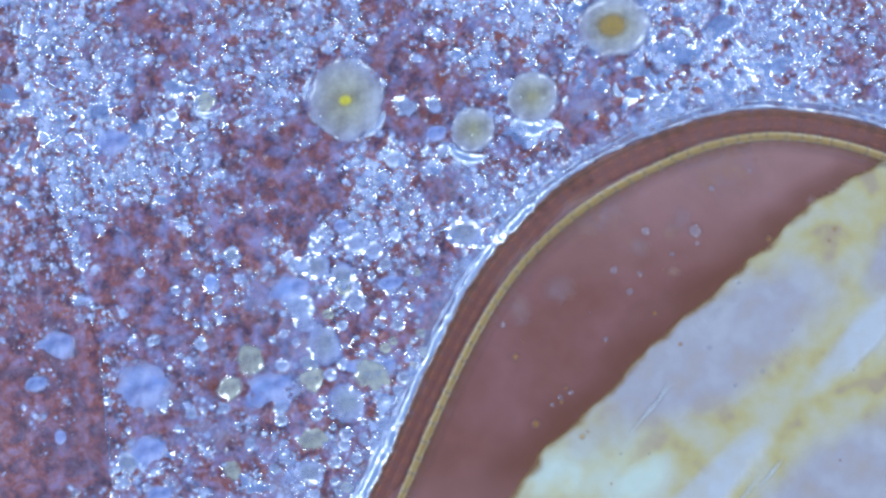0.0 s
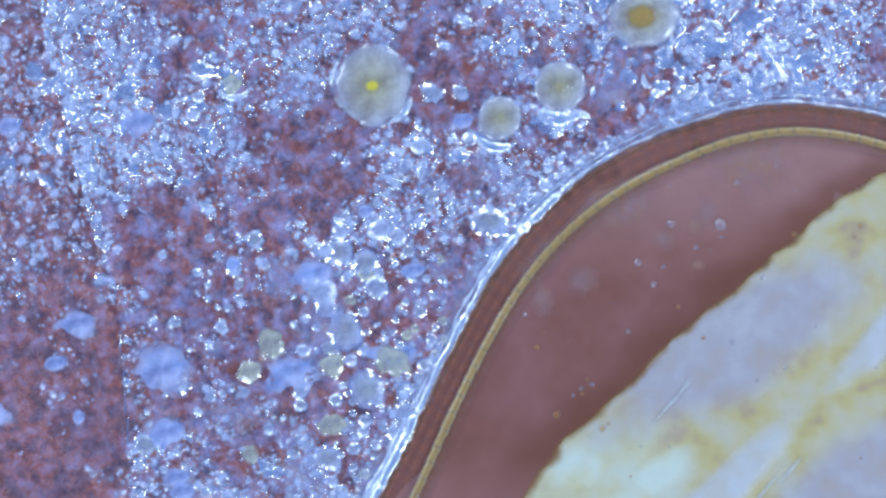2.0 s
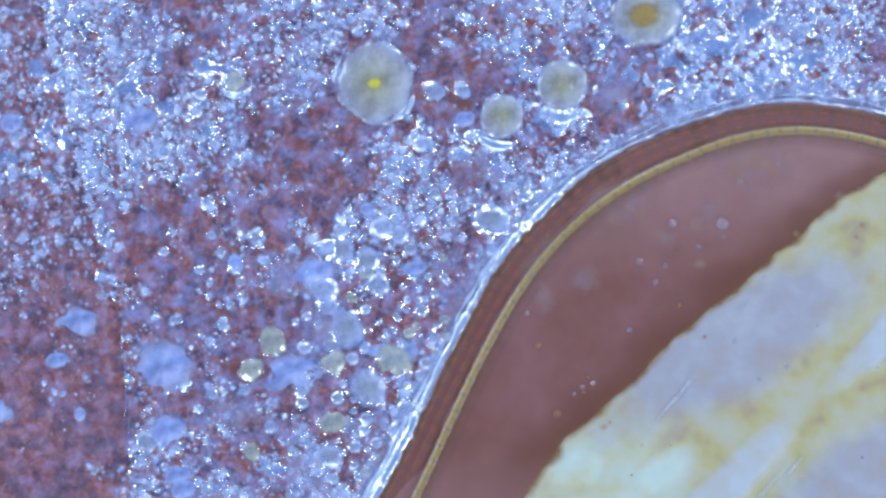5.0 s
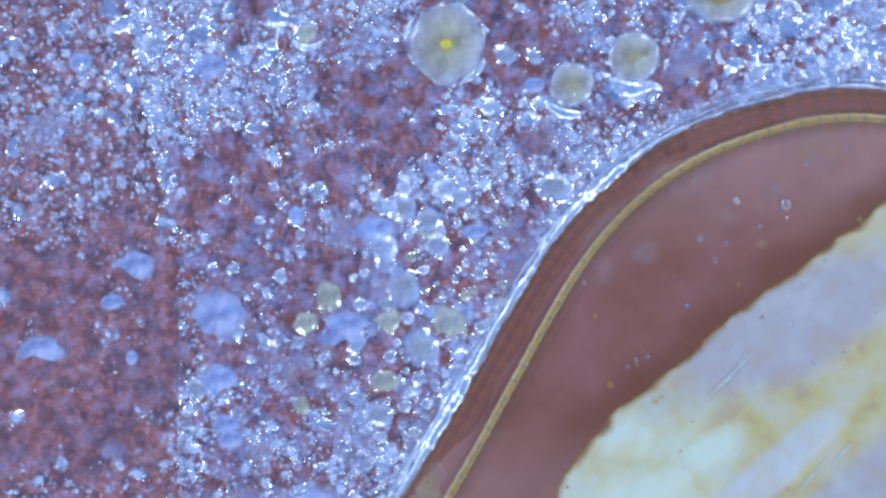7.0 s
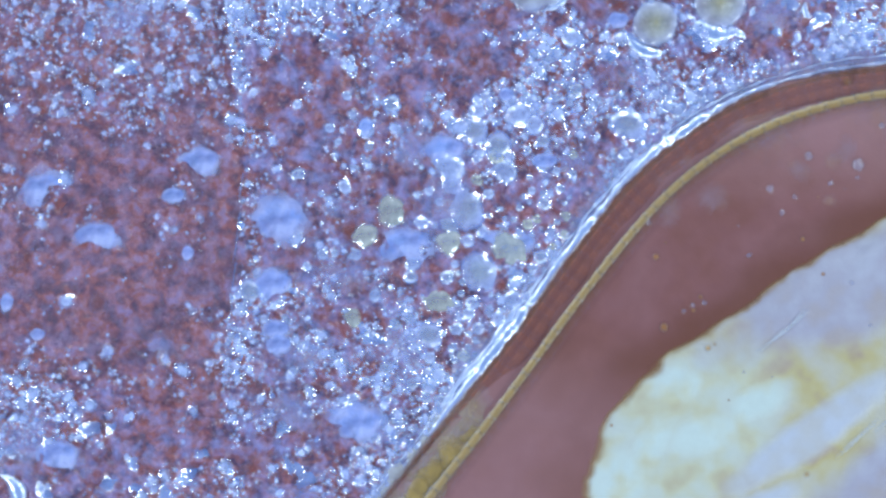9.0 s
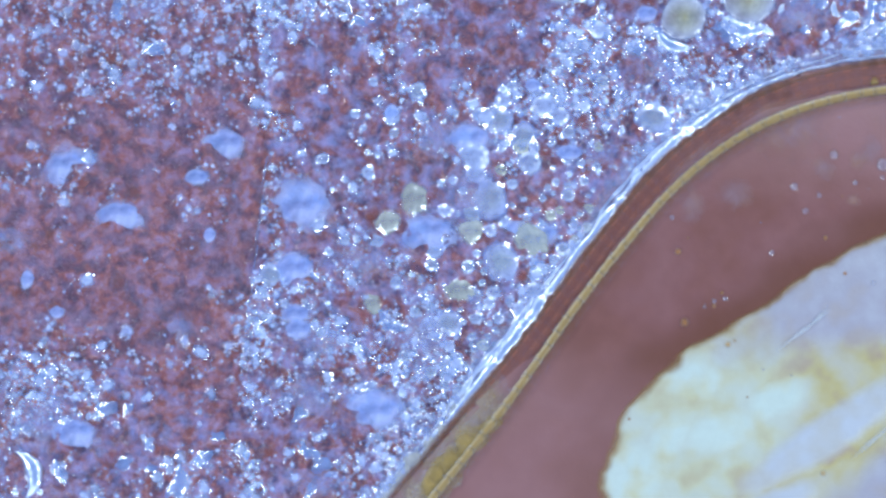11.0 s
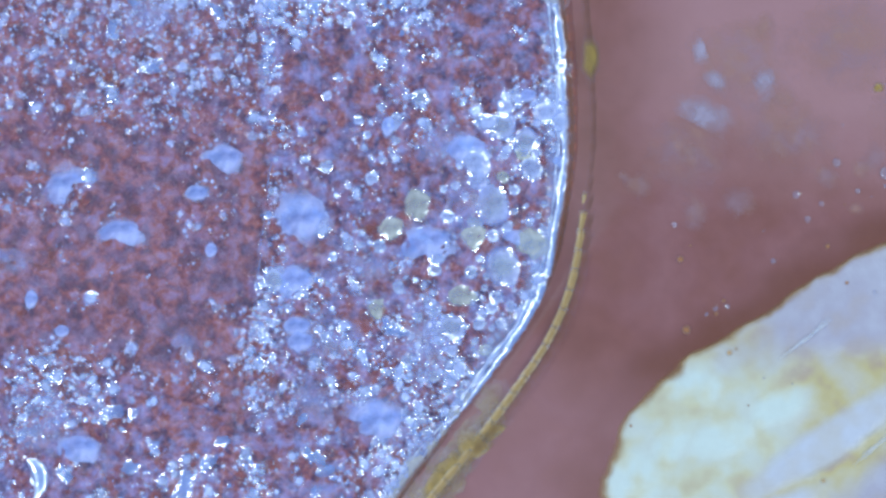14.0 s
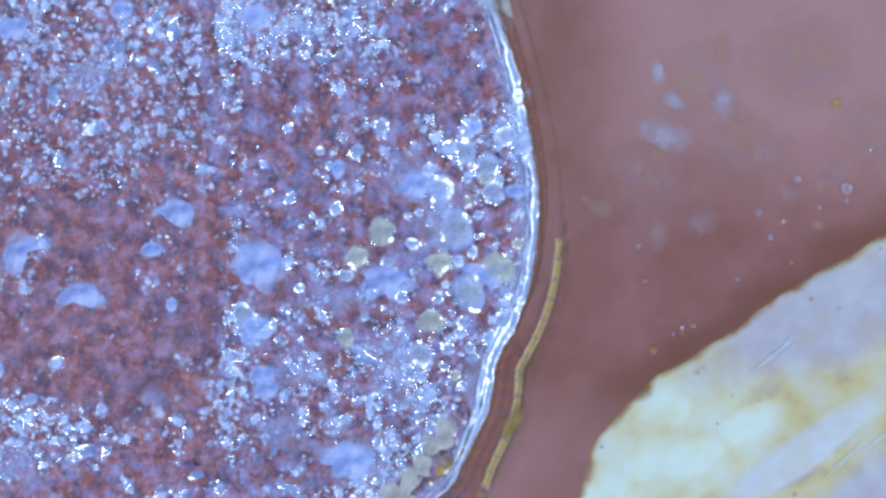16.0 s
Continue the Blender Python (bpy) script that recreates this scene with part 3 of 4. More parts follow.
for k, (x, y, a, b, turn) in enumerate(((-72, -440, 44, 26, 52), (-128, -548, 50, 34, 60), (-170, -610, 40, 28, 40), (-104, -500, 34, 20, 55), (-150, -575, 36, 24, 30))):
    put("beige_flake", blob("beige_flake", a, b, turn, 1.1, 6, BEIGE, k + 0.9), x, y, "pale beige fat flake at the liquid edge", "flake", "beige flakes")
# patches of painted haze, strewn outside the wet area to veil the meat
haze_rng = random.Random(21)
for k in range(22):
    while True:
        x, y = haze_rng.uniform(-1000, 800), haze_rng.uniform(-640, 560)
        angle, r = polar(x, y)
        if not (30 < angle < 200 and r < table(REACH_OLD, angle) + 70) and not (x > 250 and y < 0):
            break
    a = haze_rng.uniform(35, 85)
    put("smear", blob("smear", a, a * haze_rng.uniform(0.4, 0.8), haze_rng.uniform(0, 180), 0.9, 3, HAZE_PATCH, k + 0.13), x, y, "faint soft patch of painted haze under the film", "smear", "greasy smears")


def wrinkle(x, y, r, stretch, turn, seed):
    a = seed * 2.4
    v, f, thick = drop(r * 1.6, 0.56, 5, 18, 0.7, seed, 0, 0, 0, min(1.9, stretch), radians(turn), (0.2 * math.cos(a), 0.2 * math.sin(a)), 0.8)
    put("film_wrinkle", mesh_from("film_wrinkle", v, f, FILM, True, thick), x, y, "bright crinkle in the clear film", "film crinkle", "film crinkles")


for k, (x, y, r, st, tu) in enumerate(((-760, -640, 8, 1.8, -60), (-548, -628, 12, 1.8, 70), (-700, -520, 9, 2.6, 15), (-640, 262, 11, 2.2, -10),
                                       (-300, -560, 9, 2.0, 50), (187, 262, 11, 2.4, -20), (325, 282, 13, 2.6, 15), (600, 395, 13, 2.0, 0), (690, 430, 12, 2.2, 30),
                                       (-420, 392, 12, 2.0, 20), (-300, 410, 11, 2.0, -20), (-250, 385, 10, 1.8, 60), (-690, 120, 9, 2.0, 30), (-560, 400, 11, 2.0, 10),
                                       (520, 330, 10, 2.0, 30), (760, 360, 12, 1.8, 10), (-230, -300, 8, 2.0, 60), (-210, -310, 8, 1.6, 10), (420, 480, 12, 2.0, 40))):
    wrinkle(x, y, r, st, tu, k + 0.6)
crease = random.Random(17)
for x0, x1, y0, y1, count in ((-950, -250, 170, 480, 34), (400, 870, 300, 540, 110), (-760, -300, -640, -480, 12), (150, 420, 230, 420, 10)):
    for k in range(count):
        wrinkle(crease.uniform(x0, x1), crease.uniform(y0, y1), crease.uniform(4, 9), crease.uniform(1.2, 2.6), crease.uniform(0, 180), k + x0 * 0.01)

GLOBULES = [(6, 362, 75, 72, 0.25), (339, 340, 51, 49, 0.1), (228, 289, 45, 42, 0.25), (490, 455, 74, 60, 0.3)]
for i, (x, y, a, b, w) in enumerate(GLOBULES):
    g = put("fat_globule", blob("fat_globule", a, b, 20, w * 0.7, b * (0.15 if i == 0 else 0.26), GLOBULE, i * 1.7 + 0.4), x, y, "cloudy yellowish fat globule on the meat", "fat globule", "fat globules")
    if i == 0:
        part("yellow_core", mesh_from("yellow_core", *cap(14, 0.3, 4, 16, 0.5, 1, 0, 0, b * 0.145), YELLOW), g, "bright yellow core")
    if i == 3:
        part("ochre_core", mesh_from("ochre_core", *cap(30, 0.08, 4, 20, 0.5, 1, 0, 0, b * 0.25), DEPOSIT), g, "brownish ochre core")

def arc(r, a0, a1, width, height):
    """A bent rounded ridge, thin at both ends."""
    verts, faces = [], []
    n, k = 15, 6
    for i in range(n):
        u = i / (n - 1)
        an = radians(a0 + (a1 - a0) * u)
        w = max(0.05, math.sin(math.pi * u)) * (1 + 0.5 * noise.noise((u * 4, r, a0)))
        for j in range(k):
            b = math.pi * j / (k - 1)
            q = r + width * w * math.cos(b)
            verts.append((q * math.cos(an), q * math.sin(an), height * w * math.sin(b) - 2))
    for i in range(n - 1):
        for j in range(k - 1):
            faces.append((i * k + j, i * k + j + 1, (i + 1) * k + j + 1, (i + 1) * k + j))
    return verts, faces


# curved white ridges added to stand for glints on fat drops and film
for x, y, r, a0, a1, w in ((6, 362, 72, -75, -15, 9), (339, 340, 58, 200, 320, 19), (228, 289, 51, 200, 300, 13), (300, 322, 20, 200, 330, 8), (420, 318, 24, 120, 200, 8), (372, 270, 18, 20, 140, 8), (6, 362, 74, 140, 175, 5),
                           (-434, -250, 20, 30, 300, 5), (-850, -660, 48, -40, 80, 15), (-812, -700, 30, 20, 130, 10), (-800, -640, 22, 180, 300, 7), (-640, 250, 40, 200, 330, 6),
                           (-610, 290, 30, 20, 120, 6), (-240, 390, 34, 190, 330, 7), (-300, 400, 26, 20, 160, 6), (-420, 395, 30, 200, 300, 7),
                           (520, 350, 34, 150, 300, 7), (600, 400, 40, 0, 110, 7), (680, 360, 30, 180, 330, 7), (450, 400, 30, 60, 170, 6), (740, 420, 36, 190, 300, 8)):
    put("meniscus", mesh_from("meniscus", *arc(r, a0, a1, w, w * 0.62), LIP), x, y, "curved white ridge added as a bright glint on the meat", "liquid edge", "curved liquid edges")
for k in range(5):
    y = -70 - 52 * k
    v, f = strip(60, 1.6, 2.2, k + 70, 0.9)
    ob = tagged(new("film_edge", mesh_from("film_edge", v, f, FILM)), "thin shiny edge of the film over the flap", "film edge", "pieces of the film edge")
    ob.matrix_world = at(seam(y) + 3, y, sheet_height(seam(y) + 3, y) + 2, 86)

def bubble_mesh(r, seed, material, dice, slope=0.0, stretch=1.0, wobble=0.2):
    """A low wet dome, leaning a little its own way."""
    a, q = dice.uniform(0, 6.283), dice.uniform(0.03, 0.16)
    v, f, thick = drop(r, slope or dice.uniform(0.55, 0.8), 6, 20 if r > 10 else 14, wobble, seed, 0, 0, 0, stretch, dice.uniform(0, 3), (q * math.cos(a), q * math.sin(a)), 0.25, 0.3 if material is GLASS else 0.12)
    return mesh_from("bubble", v, f, material, True, thick)


edge_rng = random.Random(31)
for k in range(34):
    y = edge_rng.uniform(-330, 260)
    x, r = seam(y) + edge_rng.uniform(3, 16), edge_rng.uniform(3, 9)
    put("bubble", bubble_mesh(r, y, GLASS if k % 2 else MILKY, edge_rng), x, y, "small bubble along the edge of the film", "bubble", "bubbles along the film edge")

# x, y, radius, drawn out, slope (0: any); clear, milky and yellowish ones
CLEAR_BUBBLES = [
    (-219, 103, 18, 1.0, 0.85), (-249, 26, 14, 1.0, 0.62), (-72, 71, 26, 1.1, 0.56), (-27, 48, 25, 1.1, 0.55), (-72, -64, 31, 1.35, 0.5), (-99, -99, 19, 1.1, 0.5),
    (-36, -177, 33, 1.15, 0.5), (-94, -191, 14, 1.0, 0.9), (-114, -294, 25, 1.15, 0.58), (-434, -249, 24, 1.1, 0.75), (-174, -279, 13, 1.0, 0.6), (196, 111, 31, 1.15, 0.62)]
MILKY_BUBBLES = [
    (-259, 56, 17, 1.1), (-371, -36, 13, 1.1), (-287, -49, 15, 1.0), (-104, 3, 29, 1.1), (-129, 36, 15, 1.1), (-69, 108, 17, 1.0), (-9, 6, 24, 1.1),
    (34, 91, 20, 1.0), (1, 106, 24, 1.1), (-99, -30, 19, 1.0), (-146, -99, 14, 1.0), (-159, -171, 15, 1.2), (-259, -166, 16, 1.1), (26, -219, 20, 1.0),
    (-44, -231, 15, 1.0), (-14, -244, 15, 1.1), (6, -254, 15, 1.0), (-49, -249, 13, 1.0), (-69, -279, 16, 1.0), (111, 341, 23, 1.1), (81, 251, 19, 1.2)]
SMALL_MILKY = [
    (-385, 86, 10, 1.0), (-299, 111, 10, 1.0), (-324, 51, 10, 1.0), (-306, 28, 9, 1.0), (-276, -14, 9, 1.0), (-56, 133, 12, 1.0), (-108, 78, 12, 1.2), (-151, 74, 10, 1.0),
    (-61, 21, 10, 1.0), (54, 21, 11, 1.2), (41, -24, 9, 1.0), (-34, -37, 11, 1.0), (-139, -43, 10, 1.0), (-119, -59, 9, 1.0), (-39, -104, 12, 1.1), (-62, -122, 14, 1.0),
    (-294, -167, 9, 1.0), (-314, -171, 12, 1.0), (-339, -194, 10, 1.0), (-217, -234, 14, 1.0), (-28, -274, 13, 1.0), (-406, -294, 9, 1.0), (161, 341, 13, 1.4), (-304, 361, 12, 1.0)]
YELLOW_BUBBLES = [(-202, -84, 27, 1.15), (-244, -131, 23, 1.0), (-94, -129, 23, 1.1), (-27, 30, 17, 1.0), (11, -131, 30, 1.2), (-104, -231, 26, 1.15), (-249, -274, 21, 1.0), (-244, 381, 23, 1.1), (-36, -172, 20, 1.0)]
dice = random.Random(3)
for i, (x, y, r, st, slope) in enumerate(CLEAR_BUBBLES):
    put("bubble", bubble_mesh(r, i + 0.1, GLASS, dice, slope, st), x, y, "clear round bubble with bright glints under the film", "bubble", "large bubbles")
for i, (x, y, r, st) in enumerate(MILKY_BUBBLES + SMALL_MILKY):
    put("bubble", bubble_mesh(r, i + 40.1, MILKY, dice, 0.0, st), x, y, "milky lilac bubble under the film", "bubble", "milky bubbles")
for i, (x, y, r, st) in enumerate(YELLOW_BUBBLES):
    put("bubble", bubble_mesh(r, i + 90.1, TAN, dice, 0.52, st, 0.3), x, y, "cloudy yellowish bubble under the film", "bubble", "yellowish bubbles")

# bubbles packed beside the liquid edge
packed = [(x, y, r) for x, y, r, *_ in CLEAR_BUBBLES + MILKY_BUBBLES + SMALL_MILKY + YELLOW_BUBBLES]
tries = random.Random(12)
for k in range(2600):
    x, y, r = tries.uniform(-190, 110), tries.uniform(-420, 190), 5.5 + 9 * tries.random() ** 1.8
    angle, away = polar(x, y)
    near = away - table(REACH_OLD, angle)
    if near < 6 or tries.random() > 1.1 * math.exp(-near / 75) or any((x - p) ** 2 + (y - q) ** 2 < (0.85 * (r + g)) ** 2 for p, q, g in packed):
        continue
    packed.append((x, y, r))
    put("bubble", bubble_mesh(r, x, tries.choice((MILKY, GLASS, GLASS, TAN) if r > 9 else (MILKY, GLASS)), tries), x, y, "small round bubble packed beside the liquid edge", "bubble", "packed bubbles")

rng = random.Random(7)


def foaminess(x, y):
    v = 0.5 + 1.0 * n2(x, y, 0.0045, 11) + 0.9 * n2(x, y, 0.018, 12)
    v -= 0.5 * math.exp(-((x + 330) ** 2 + (y - 60) ** 2) / 150 ** 2)
    v += 1.0 * math.exp(-((x - 640) ** 2 + (y - 390) ** 2) / 190 ** 2)
    v += 0.9 * ease(150, 320, y) * ease(-330, -560, x) + 0.3 * math.exp(-((x + 160) ** 2 + (y + 520) ** 2) / 130 ** 2)
    v -= 0.6 * ease(70, -60, y) * ease(-430, -500, x) + 0.25 * math.exp(-((x + 300) ** 2 + (y + 360) ** 2) / 120 ** 2)
    v -= 0.4 * math.exp(-((x + 110) ** 2 + (y - 130) ** 2) / 130 ** 2) + 0.3 * math.exp(-((x + 460) ** 2 + (y + 330) ** 2) / 90 ** 2)
    v += 0.4 * ease(-430, -600, x) * ease(-40, 90, y) + 0.35 * ease(-300, -430, y) * ease(-330, -500, x)
    v += 0.35 * math.exp(-((x + 520) ** 2 + (y - 420) ** 2) / 200 ** 2)
    v += 0.35 * math.exp(-((x - 20) ** 2 + (y - 170) ** 2) / 110 ** 2) - 0.9 * math.exp(-((x - 430) ** 2 + (y - 325) ** 2) / 90 ** 2)
    v -= 0.3 * math.exp(-((x + 60) ** 2 + (y + 60) ** 2) / 170 ** 2)
    v -= 0.35 * math.exp(-((x + 330) ** 2 + (y + 330) ** 2) / 130 ** 2)
    angle, r = polar(x, y)
    v += 0.35 * math.exp(-abs(r - table(REACH_OLD, min(200.0, angle))) / 30) * ease(-300, -100, y)
    return v


def in_wet(x, y):
    angle, r = polar(x, y)
    return 30 < angle < 200 and r < table(REACH_OLD, angle) + 4 or x > 250 and y < 0


TAKEN = [(x, y, r) for x, y, r, *_ in GLOBULES] + packed + [(x, y, min(a, b)) for x, y, a, b, *_ in FLAKES]


def taken(x, y):
    return any((x - p) ** 2 + (y - q) ** 2 < (0.85 * r) ** 2 for p, q, r in TAKEN)


def scatter(count, low, high, side, power=1.0):
    made = 0
    while made < count:
        x, y = rng.uniform(-1250, 1050), rng.uniform(-780, 760)
        if in_wet(x, y) or on_left(x - (45 if side else 0), y) != side or rng.random() > max(0.0, foaminess(x, y)) ** power * (1 if power == 1 else 0.5) or taken(x, y) and rng.random() < 0.85:
            continue
        made += 1
        yield x, y, low + (high - low) * rng.random() ** 2.2


def foam(name, count, side, low, high, material, sparkle):
    """Many tiny bubbles in one mesh; sparkling ones are flat, tilted bits of crinkled film."""
    verts, faces, soft = [], [], []
    for x, y, r in scatter(count, low, high, side, 2.0 if sparkle else 1.0):
        if high < 5 and rng.random() < 0.75 * math.exp(-((x - 640) ** 2 + (y - 390) ** 2) / 190 ** 2):
            continue
        a, q = rng.uniform(0, 6.283), rng.uniform(0.05, 0.3) if sparkle else rng.uniform(0.0, 0.22)
        v, f, k = drop(r, rng.uniform(0.5, 0.85), 2 if r < 4 else 3 if r < 9 else 6, 6 if r < 4 else 9 if r < 9 else 16, 0.6 if sparkle else 0.2 if low > 8 else 0.35, x, x, y, resting(x, y) + rng.uniform(0, 4),
                       1 + (0.9 if sparkle else 0.5) * rng.random() ** 2, rng.random() * 3, (q * math.cos(a), q * math.sin(a)), 0.6)
        n = len(verts)
        verts += v
        soft += k
        faces += [tuple(i + n for i in q) for q in f]
    return mesh_from(name, verts, faces, material, True, soft)


left_foams = []
for side, label in ((False, "bubbles on the meat"), (True, "bubbles on the flap")):
    for name, count, low, high, material, sparkle, text in (
            ("small_bubbles", (170, 25), 9, 17, MILKY, False, "scattered milky round"),
            ("foam", (5300, 1700), 3.0, 11, FOAM, False, "bluish white foam of small"),
            ("fine_foam", (17000, 6800), 1.8, 4.6, HAZE, False, "fine bluish haze of minute"),
            ("crinkled_foam", (2300, 300), 2.0, 6.2, SPARK, True, "sparkling crinkled film between")):
        ob = tagged(new(name, foam(name, count[side], side, low, high, HAZE if side and not sparkle and low < 8 else material, sparkle)), text + " " + label, "foam", kind="stuff")
        if side:
            left_foams.append(ob)

# ---------------------------------------------------------------- clumps of rusty grains in the meat
clumps = [mesh_from("meat_clump", *cap(14, 0.15, 4, 14, 0.5, k + 0.5, stretch=1.3), RUSTY) for k in range(9)]
for side, owner in ((False, meat), (True, left_sheet)):
    for k in range(260 if not side else 130):
        while True:
            x, y = rng.uniform(-1150, 900), rng.uniform(-700, 650)
            if on_left(x, y) == side and not in_wet(x, y):
                break
        c = part("meat_clump", clumps[k % 9], owner)
        c.matrix_local = at(x, y, resting(x, y) - 1, rng.uniform(0, 360)) @ Matrix.Diagonal([rng.uniform(0.5, 1.3)] * 3 + [1])

# ---------------------------------------------------------------- the liquid rim, in short pieces that move
STEP, COUNT = 32, 66


def rim_line(t):
    """Points of the front, at even steps from its lower end."""
    raw = [front(198 - 0.25 * i, t) for i in range(612)]
    fine = [(sum(p[0] for p in raw[i:i + 13]) / 13, sum(p[1] for p in raw[i:i + 13]) / 13) for i in range(600)]
    out, gone, want = [], 0.0, 0.0
    for (x0, y0), (x1, y1) in zip(fine, fine[1:]):
        d = math.hypot(x1 - x0, y1 - y0)
        while want <= gone + d and len(out) < COUNT + 1:
            f = (want - gone) / d
            out.append((x0 + f * (x1 - x0), y0 + f * (y1 - y0)))
            want += STEP
        gone += d
    return out


def lip_size(q):
    """The lip is stout in three stretches, set where its glint is bright, and thin or broken elsewhere."""
    v = 0.34 + 1.05 * math.exp(-((q - 21.5) / 4.5) ** 2) + 0.95 * math.exp(-((q - 36) / 3.2) ** 2) + 0.6 * math.exp(-((q - 29) / 2.2) ** 2)
    return max(0.08, v * (1 + 0.45 * noise.noise((q * 2.1, 8.1, 0))) + 0.25 * noise.noise((q * 0.9, 3.3, 0)))


def strand_size(q):
    return max(0.05, 0.12 + 0.85 * math.exp(-((q - 20) / 4.0) ** 2) + 0.4 * math.exp(-((q - 32) / 3.0) ** 2) + 0.6 * noise.noise((q * 1.1, 1.1, 0)))


def lip_piece(name, i, width, height, dy, size):
    """One piece of a thin rounded edge that runs on from piece to piece."""
    verts, faces = [], []
    n, k = 13, 7
    for a in range(n):
        u = 1.06 * (-1 + 2 * a / (n - 1))
        q = i + u / 2
        w, off = size(q), dy + 4 * noise.noise((q * 0.8, dy, 4.4))
        for b in range(k):
            c = math.pi * b / (k - 1)
            verts.append((u * STEP / 2, off + width * w * math.cos(c), height * w * math.sin(c) - 3))
    for a in range(n - 1):
        for b in range(k - 1):
            faces.append((a * k + b, (a + 1) * k + b, (a + 1) * k + b + 1, a * k + b + 1))
    return mesh_from(name, verts, faces, LIP)


rims, threads = [], []
for i in range(COUNT):
    rim = tagged(new("rim_segment"), "clear glinting liquid edge along the wet meat", "liquid edge", "pieces of the liquid edge")
    part("lip", lip_piece("lip", i, 9.5, 7.6, 0.0, lip_size), rim, "liquid lip with part of its white glint painted in")
    part("strand", lip_piece("strand", i, 7.0, 5.8, 13.0, strand_size), rim, "second bright strand")
    part("film", ribbon("film", STEP * 1.6, 34, 2.0, AMBER, i * 0.3, 0.1, -33, 3 + 0.4 * (i % 2), 2.0), rim, "brown liquid film")
    part("shade_line", ribbon("shade_line", STEP * 1.6, 6, 1.5, BROWN, i * 0.31, 0.5, -11, 6 + 0.3 * (i % 2)), rim, "dark brown line in the film")
    wide = 9 + 26 * abs(noise.noise((i * 0.23, 7.7, 0)))
    part("skirt", ribbon("skirt", STEP * 1.6, wide, 4.5, SKIRT, i * 0.31 + 9, 0.9, wide * 0.8, -3 + 0.5 * (i % 2)), rim, "pale clear liquid outside the lip")
    rims.append(rim)
    thread = tagged(new("amber_thread"), "thin golden brown line on the wet meat", "amber line", "pieces of the amber line")
    part("core", ribbon("core", STEP * 1.4, 9, 4.5, GOLD, i * 0.32 + 40, 0.12, 0, -1 + 0.04 * (i % 2), 1.2, 2.2), thread, "golden line")
    # soft brown ribbon paints the golden line's shadow along its inner side
    part("edge", ribbon("edge", STEP * 1.4, 13, 2, BROWN, i * 0.32 + 70, 0.3, -9, 8 + 0.3 * (i % 2), 0.2), thread, "dark amber border with the golden line's shadow painted in")
    threads.append(thread)

# amber beads that run down the line
BEADS = [  # half length, half width, times and heights in the plan while it runs
    (44, 17, [(13.9, 330), (14.0, 210), (14.2, 110), (14.4, -15), (14.6, -60), (15.0, -130), (15.5, -270), (16, -398)]),
    (86, 31, [(14.2, 330), (14.4, 215), (14.6, 110), (14.8, -120), (15.0, -315), (15.2, -440), (15.5, -560), (16, -640)])]
beads = []
for k, (a, b, run) in enumerate(BEADS):
    bead = tagged(new("amber_bead"), "ochre bead of liquid running down the amber line", "liquid bead", "amber beads")
    v, f, thick = drop(b, 0.3, 6, 24, 0.3, k + 0.7, 0, 0, 0, a / b, 0.0, (0, 0), 0.7)
    part("body", mesh_from("body", v, f, BEAD, True, thick), bead)
    beads.append((bead, run))


# ---------------------------------------------------------------- motion
# how far the amber line keeps from the border: by direction, at several times
GAPS = [(0, ((90, 51), (110, 66), (118, 58), (130, 58), (145, 53), (160, 62))), (5.5, ((90, 51), (110, 63), (118, 58), (130, 60), (145, 58), (160, 66))),
        (7, ((84, 53), (106, 59), (125, 66), (141, 71), (158, 75))), (9, ((93, 53), (111, 68), (135, 68), (150, 62), (162, 68))),
        (13, ((99, 66), (108, 55), (124, 42), (136, 38), (150, 43), (164, 54), (170, 60))), (14, ((120, 50), (138, 44), (150, 44), (170, 55))),
        (15, ((120, 48), (136, 42), (150, 50), (170, 54))), (16, ((120, 48), (136, 42), (150, 50), (170, 54)))]


def thread_place(line, i, t):
    """Where piece i of the amber line lies, and its turn."""
    (x0, y0), (x1, y1) = line[i], line[i + 1]
    angle, r = polar((x0 + x1) / 2, (y0 + y1) / 2)
    gap = table([(q, table_smooth(row, angle, 8.0)) for q, row in GAPS], t)
    x, y = (x0 + x1) / 2 + (y1 - y0) / STEP * gap, (y0 + y1) / 2 - (x1 - x0) / STEP * gap
    return x, y, math.degrees(math.atan2(y1 - y0, x1 - x0))


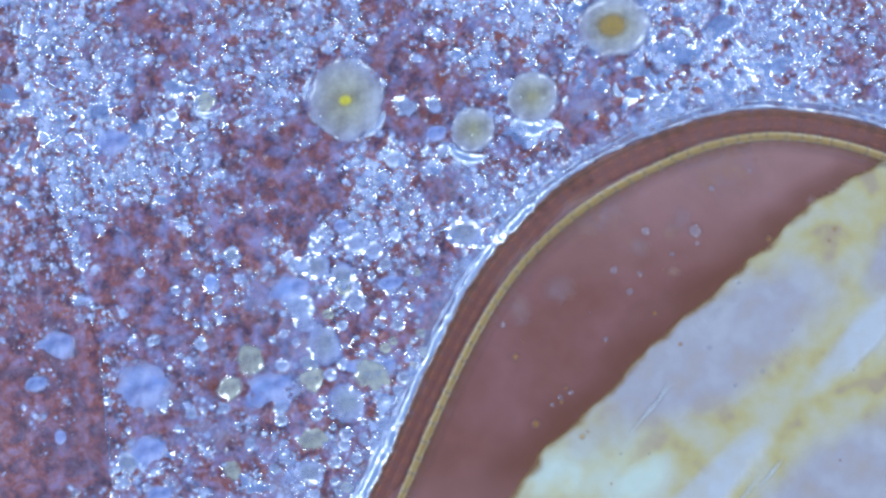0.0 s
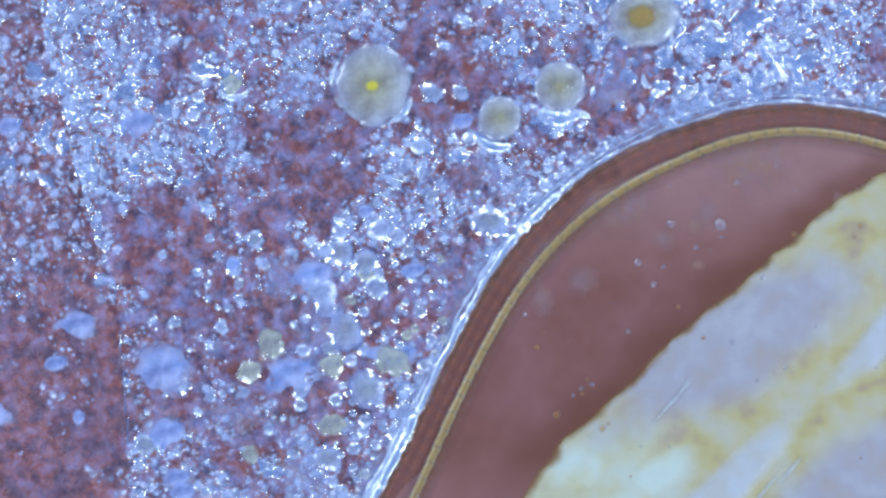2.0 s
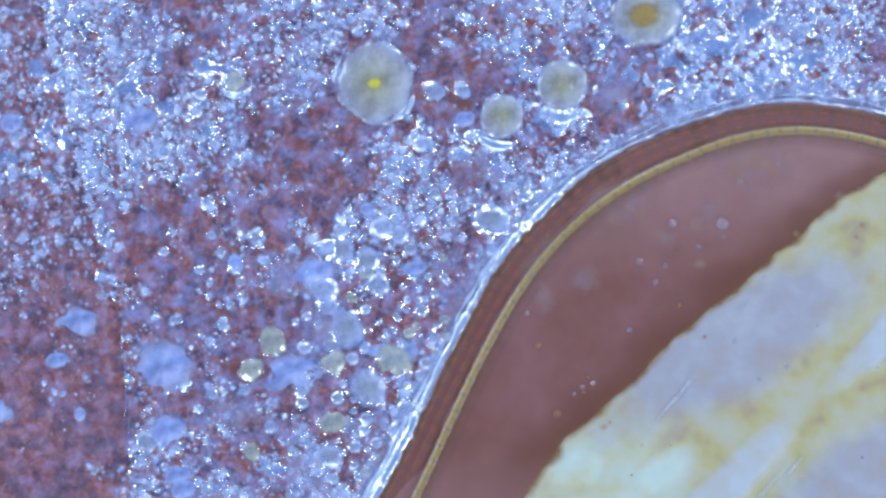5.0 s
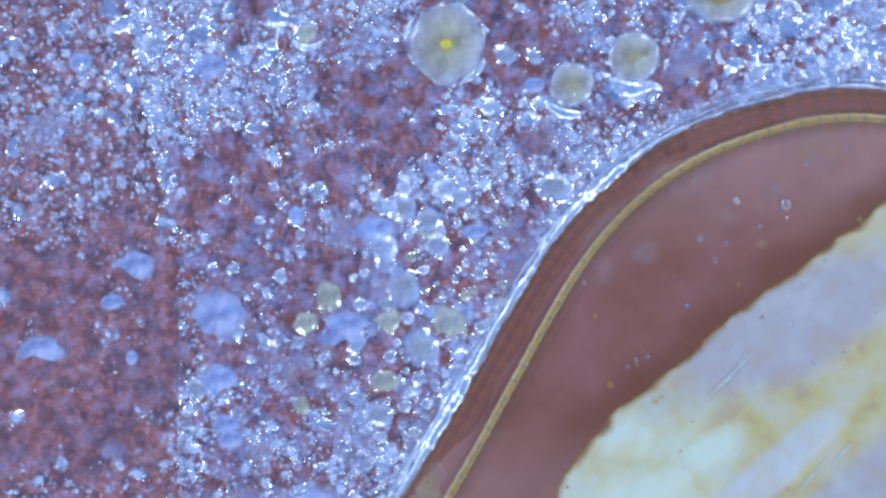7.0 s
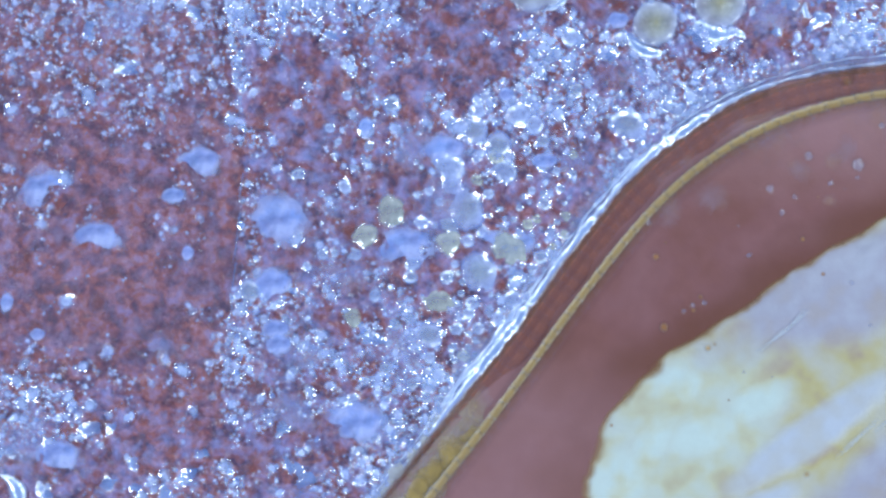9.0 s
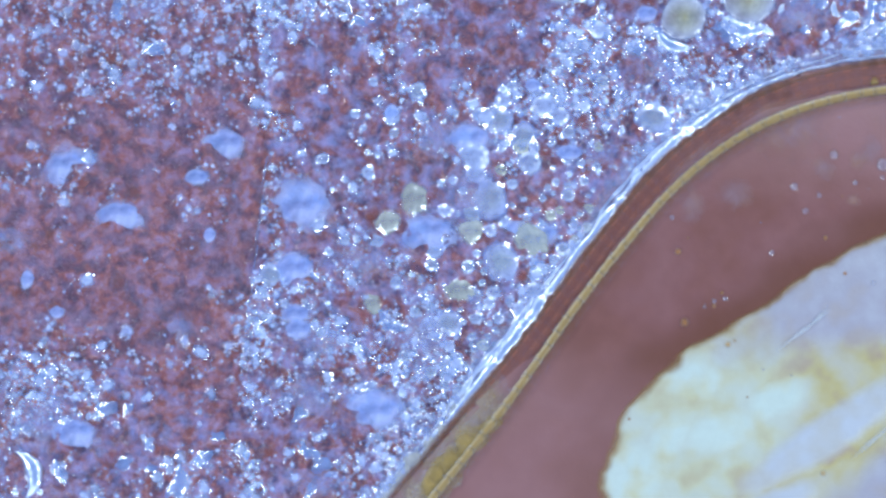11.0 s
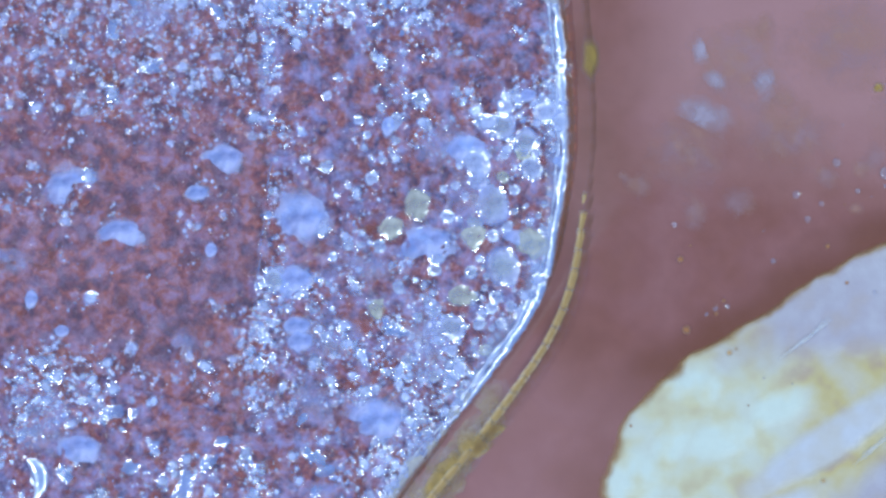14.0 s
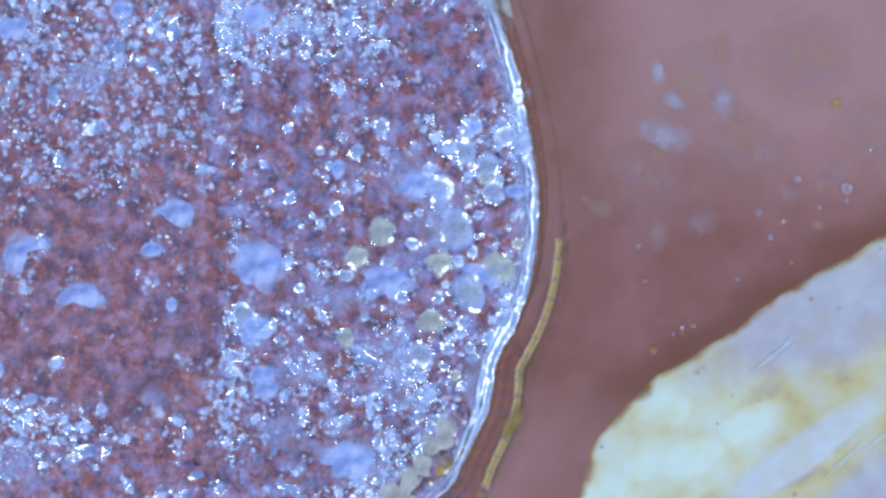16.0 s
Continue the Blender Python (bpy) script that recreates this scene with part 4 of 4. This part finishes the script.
def motions():
    times = [0, 5.5, 7, 8.3, 9, 9.7, 12.7, 13.0, 13.2, 13.4, 13.6, 13.8, 14.1, 14.5, 15.0, 15.5, 16]
    lines = {t: rim_line(t) for t in times}
    for i in range(COUNT):
        a, b = [], []
        for t in times:
            (x0, y0), (x1, y1) = lines[t][i], lines[t][i + 1]
            x, y, turn = thread_place(lines[t], i, t)
            a.append((t, at((x0 + x1) / 2, (y0 + y1) / 2, 6, turn)))
            # the upper part of the line sinks into the film once the wet area has spread
            sunk = 13 * ease(-170, 0, y) * ease(13.5, 14.2, t)
            b.append((t, at(x, y, max(2.0, wet_now(x, y, t)) + 4 - sunk, turn)))
        walk(rims[i], a)
        walk(threads[i], b)
    for bead, run in beads:
        rows = []
        for t, height in [(0, 0), (12.5, 0), (13.0, 0), (13.2, 0), (13.4, 0), (13.6, 0), (13.8, 0)] + run:
            line = rim_line(t)
            spots = [thread_place(line, i, t) for i in range(COUNT)]
            x, y, turn = spots[COUNT - 4] if t < 13.85 else min(spots[:COUNT - 3], key=lambda q: abs(q[1] - height))
            if t > 13.85:
                x, y = x + (height - y) / math.tan(radians(turn)), height
            rows.append((t, at(x, y, max(2.0, wet_now(x, y, t)) + 7, turn)))
        walk(bead, rows)
    rows = []
    for t in sorted({a for a, b in SPREAD} | {a for a, b in STAND}):
        tip = math.atan(table(SPREAD, t) * RISE / SPAN)
        hinge = Matrix.Translation((0, HINGE * U, 0))
        rows.append((t, Matrix.Translation((0, 0, table(STAND, t) * U)) @ hinge @ Matrix.Rotation(tip, 4, "X") @ hinge.inverted()))
    walk(wet, rows)
    # the flap slips and turns about a point near its middle
    slip = [(0, 0), (12.9, 0), (13.5, 0.05), (14.0, 0.33), (14.5, 0.8), (15.0, 1), (16, 1)]
    cx, cy = -780, 30

    def slid(x, y, f):
        a = 0.085 * f
        dx, dy = x - cx, y - cy
        c, s = math.cos(a), math.sin(a)
        return cx + dx * c - dy * s - 30 * f, cy + dx * s + dy * c - 72 * f, math.degrees(a)

    def turned(x, y, f):
        """The slice turns a little under the film, which keeps its place."""
        a = 0.0545 * f
        dx, dy = x - 408, y + 480
        return 408 + dx * math.cos(a) - dy * math.sin(a), -480 + dx * math.sin(a) + dy * math.cos(a), math.degrees(a)

    for ob, x, y in slice_things + [(meat, 0, 0)]:
        z = ob.location.z / U
        rows = []
        for t, f in slip:
            px, py, turn = turned(x, y, f)
            rows.append((t, at(px, py, z, turn)))
        walk(ob, rows)

    for ob, x, y in left_things + [(ob, 0, 0) for ob in (left_sheet, *left_foams)]:
        z = ob.location.z / U
        rows = []
        for t, f in slip:
            px, py, turn = slid(x, y, f)
            rows.append((t, at(px, py, z, turn)))
        walk(ob, rows)


motions()
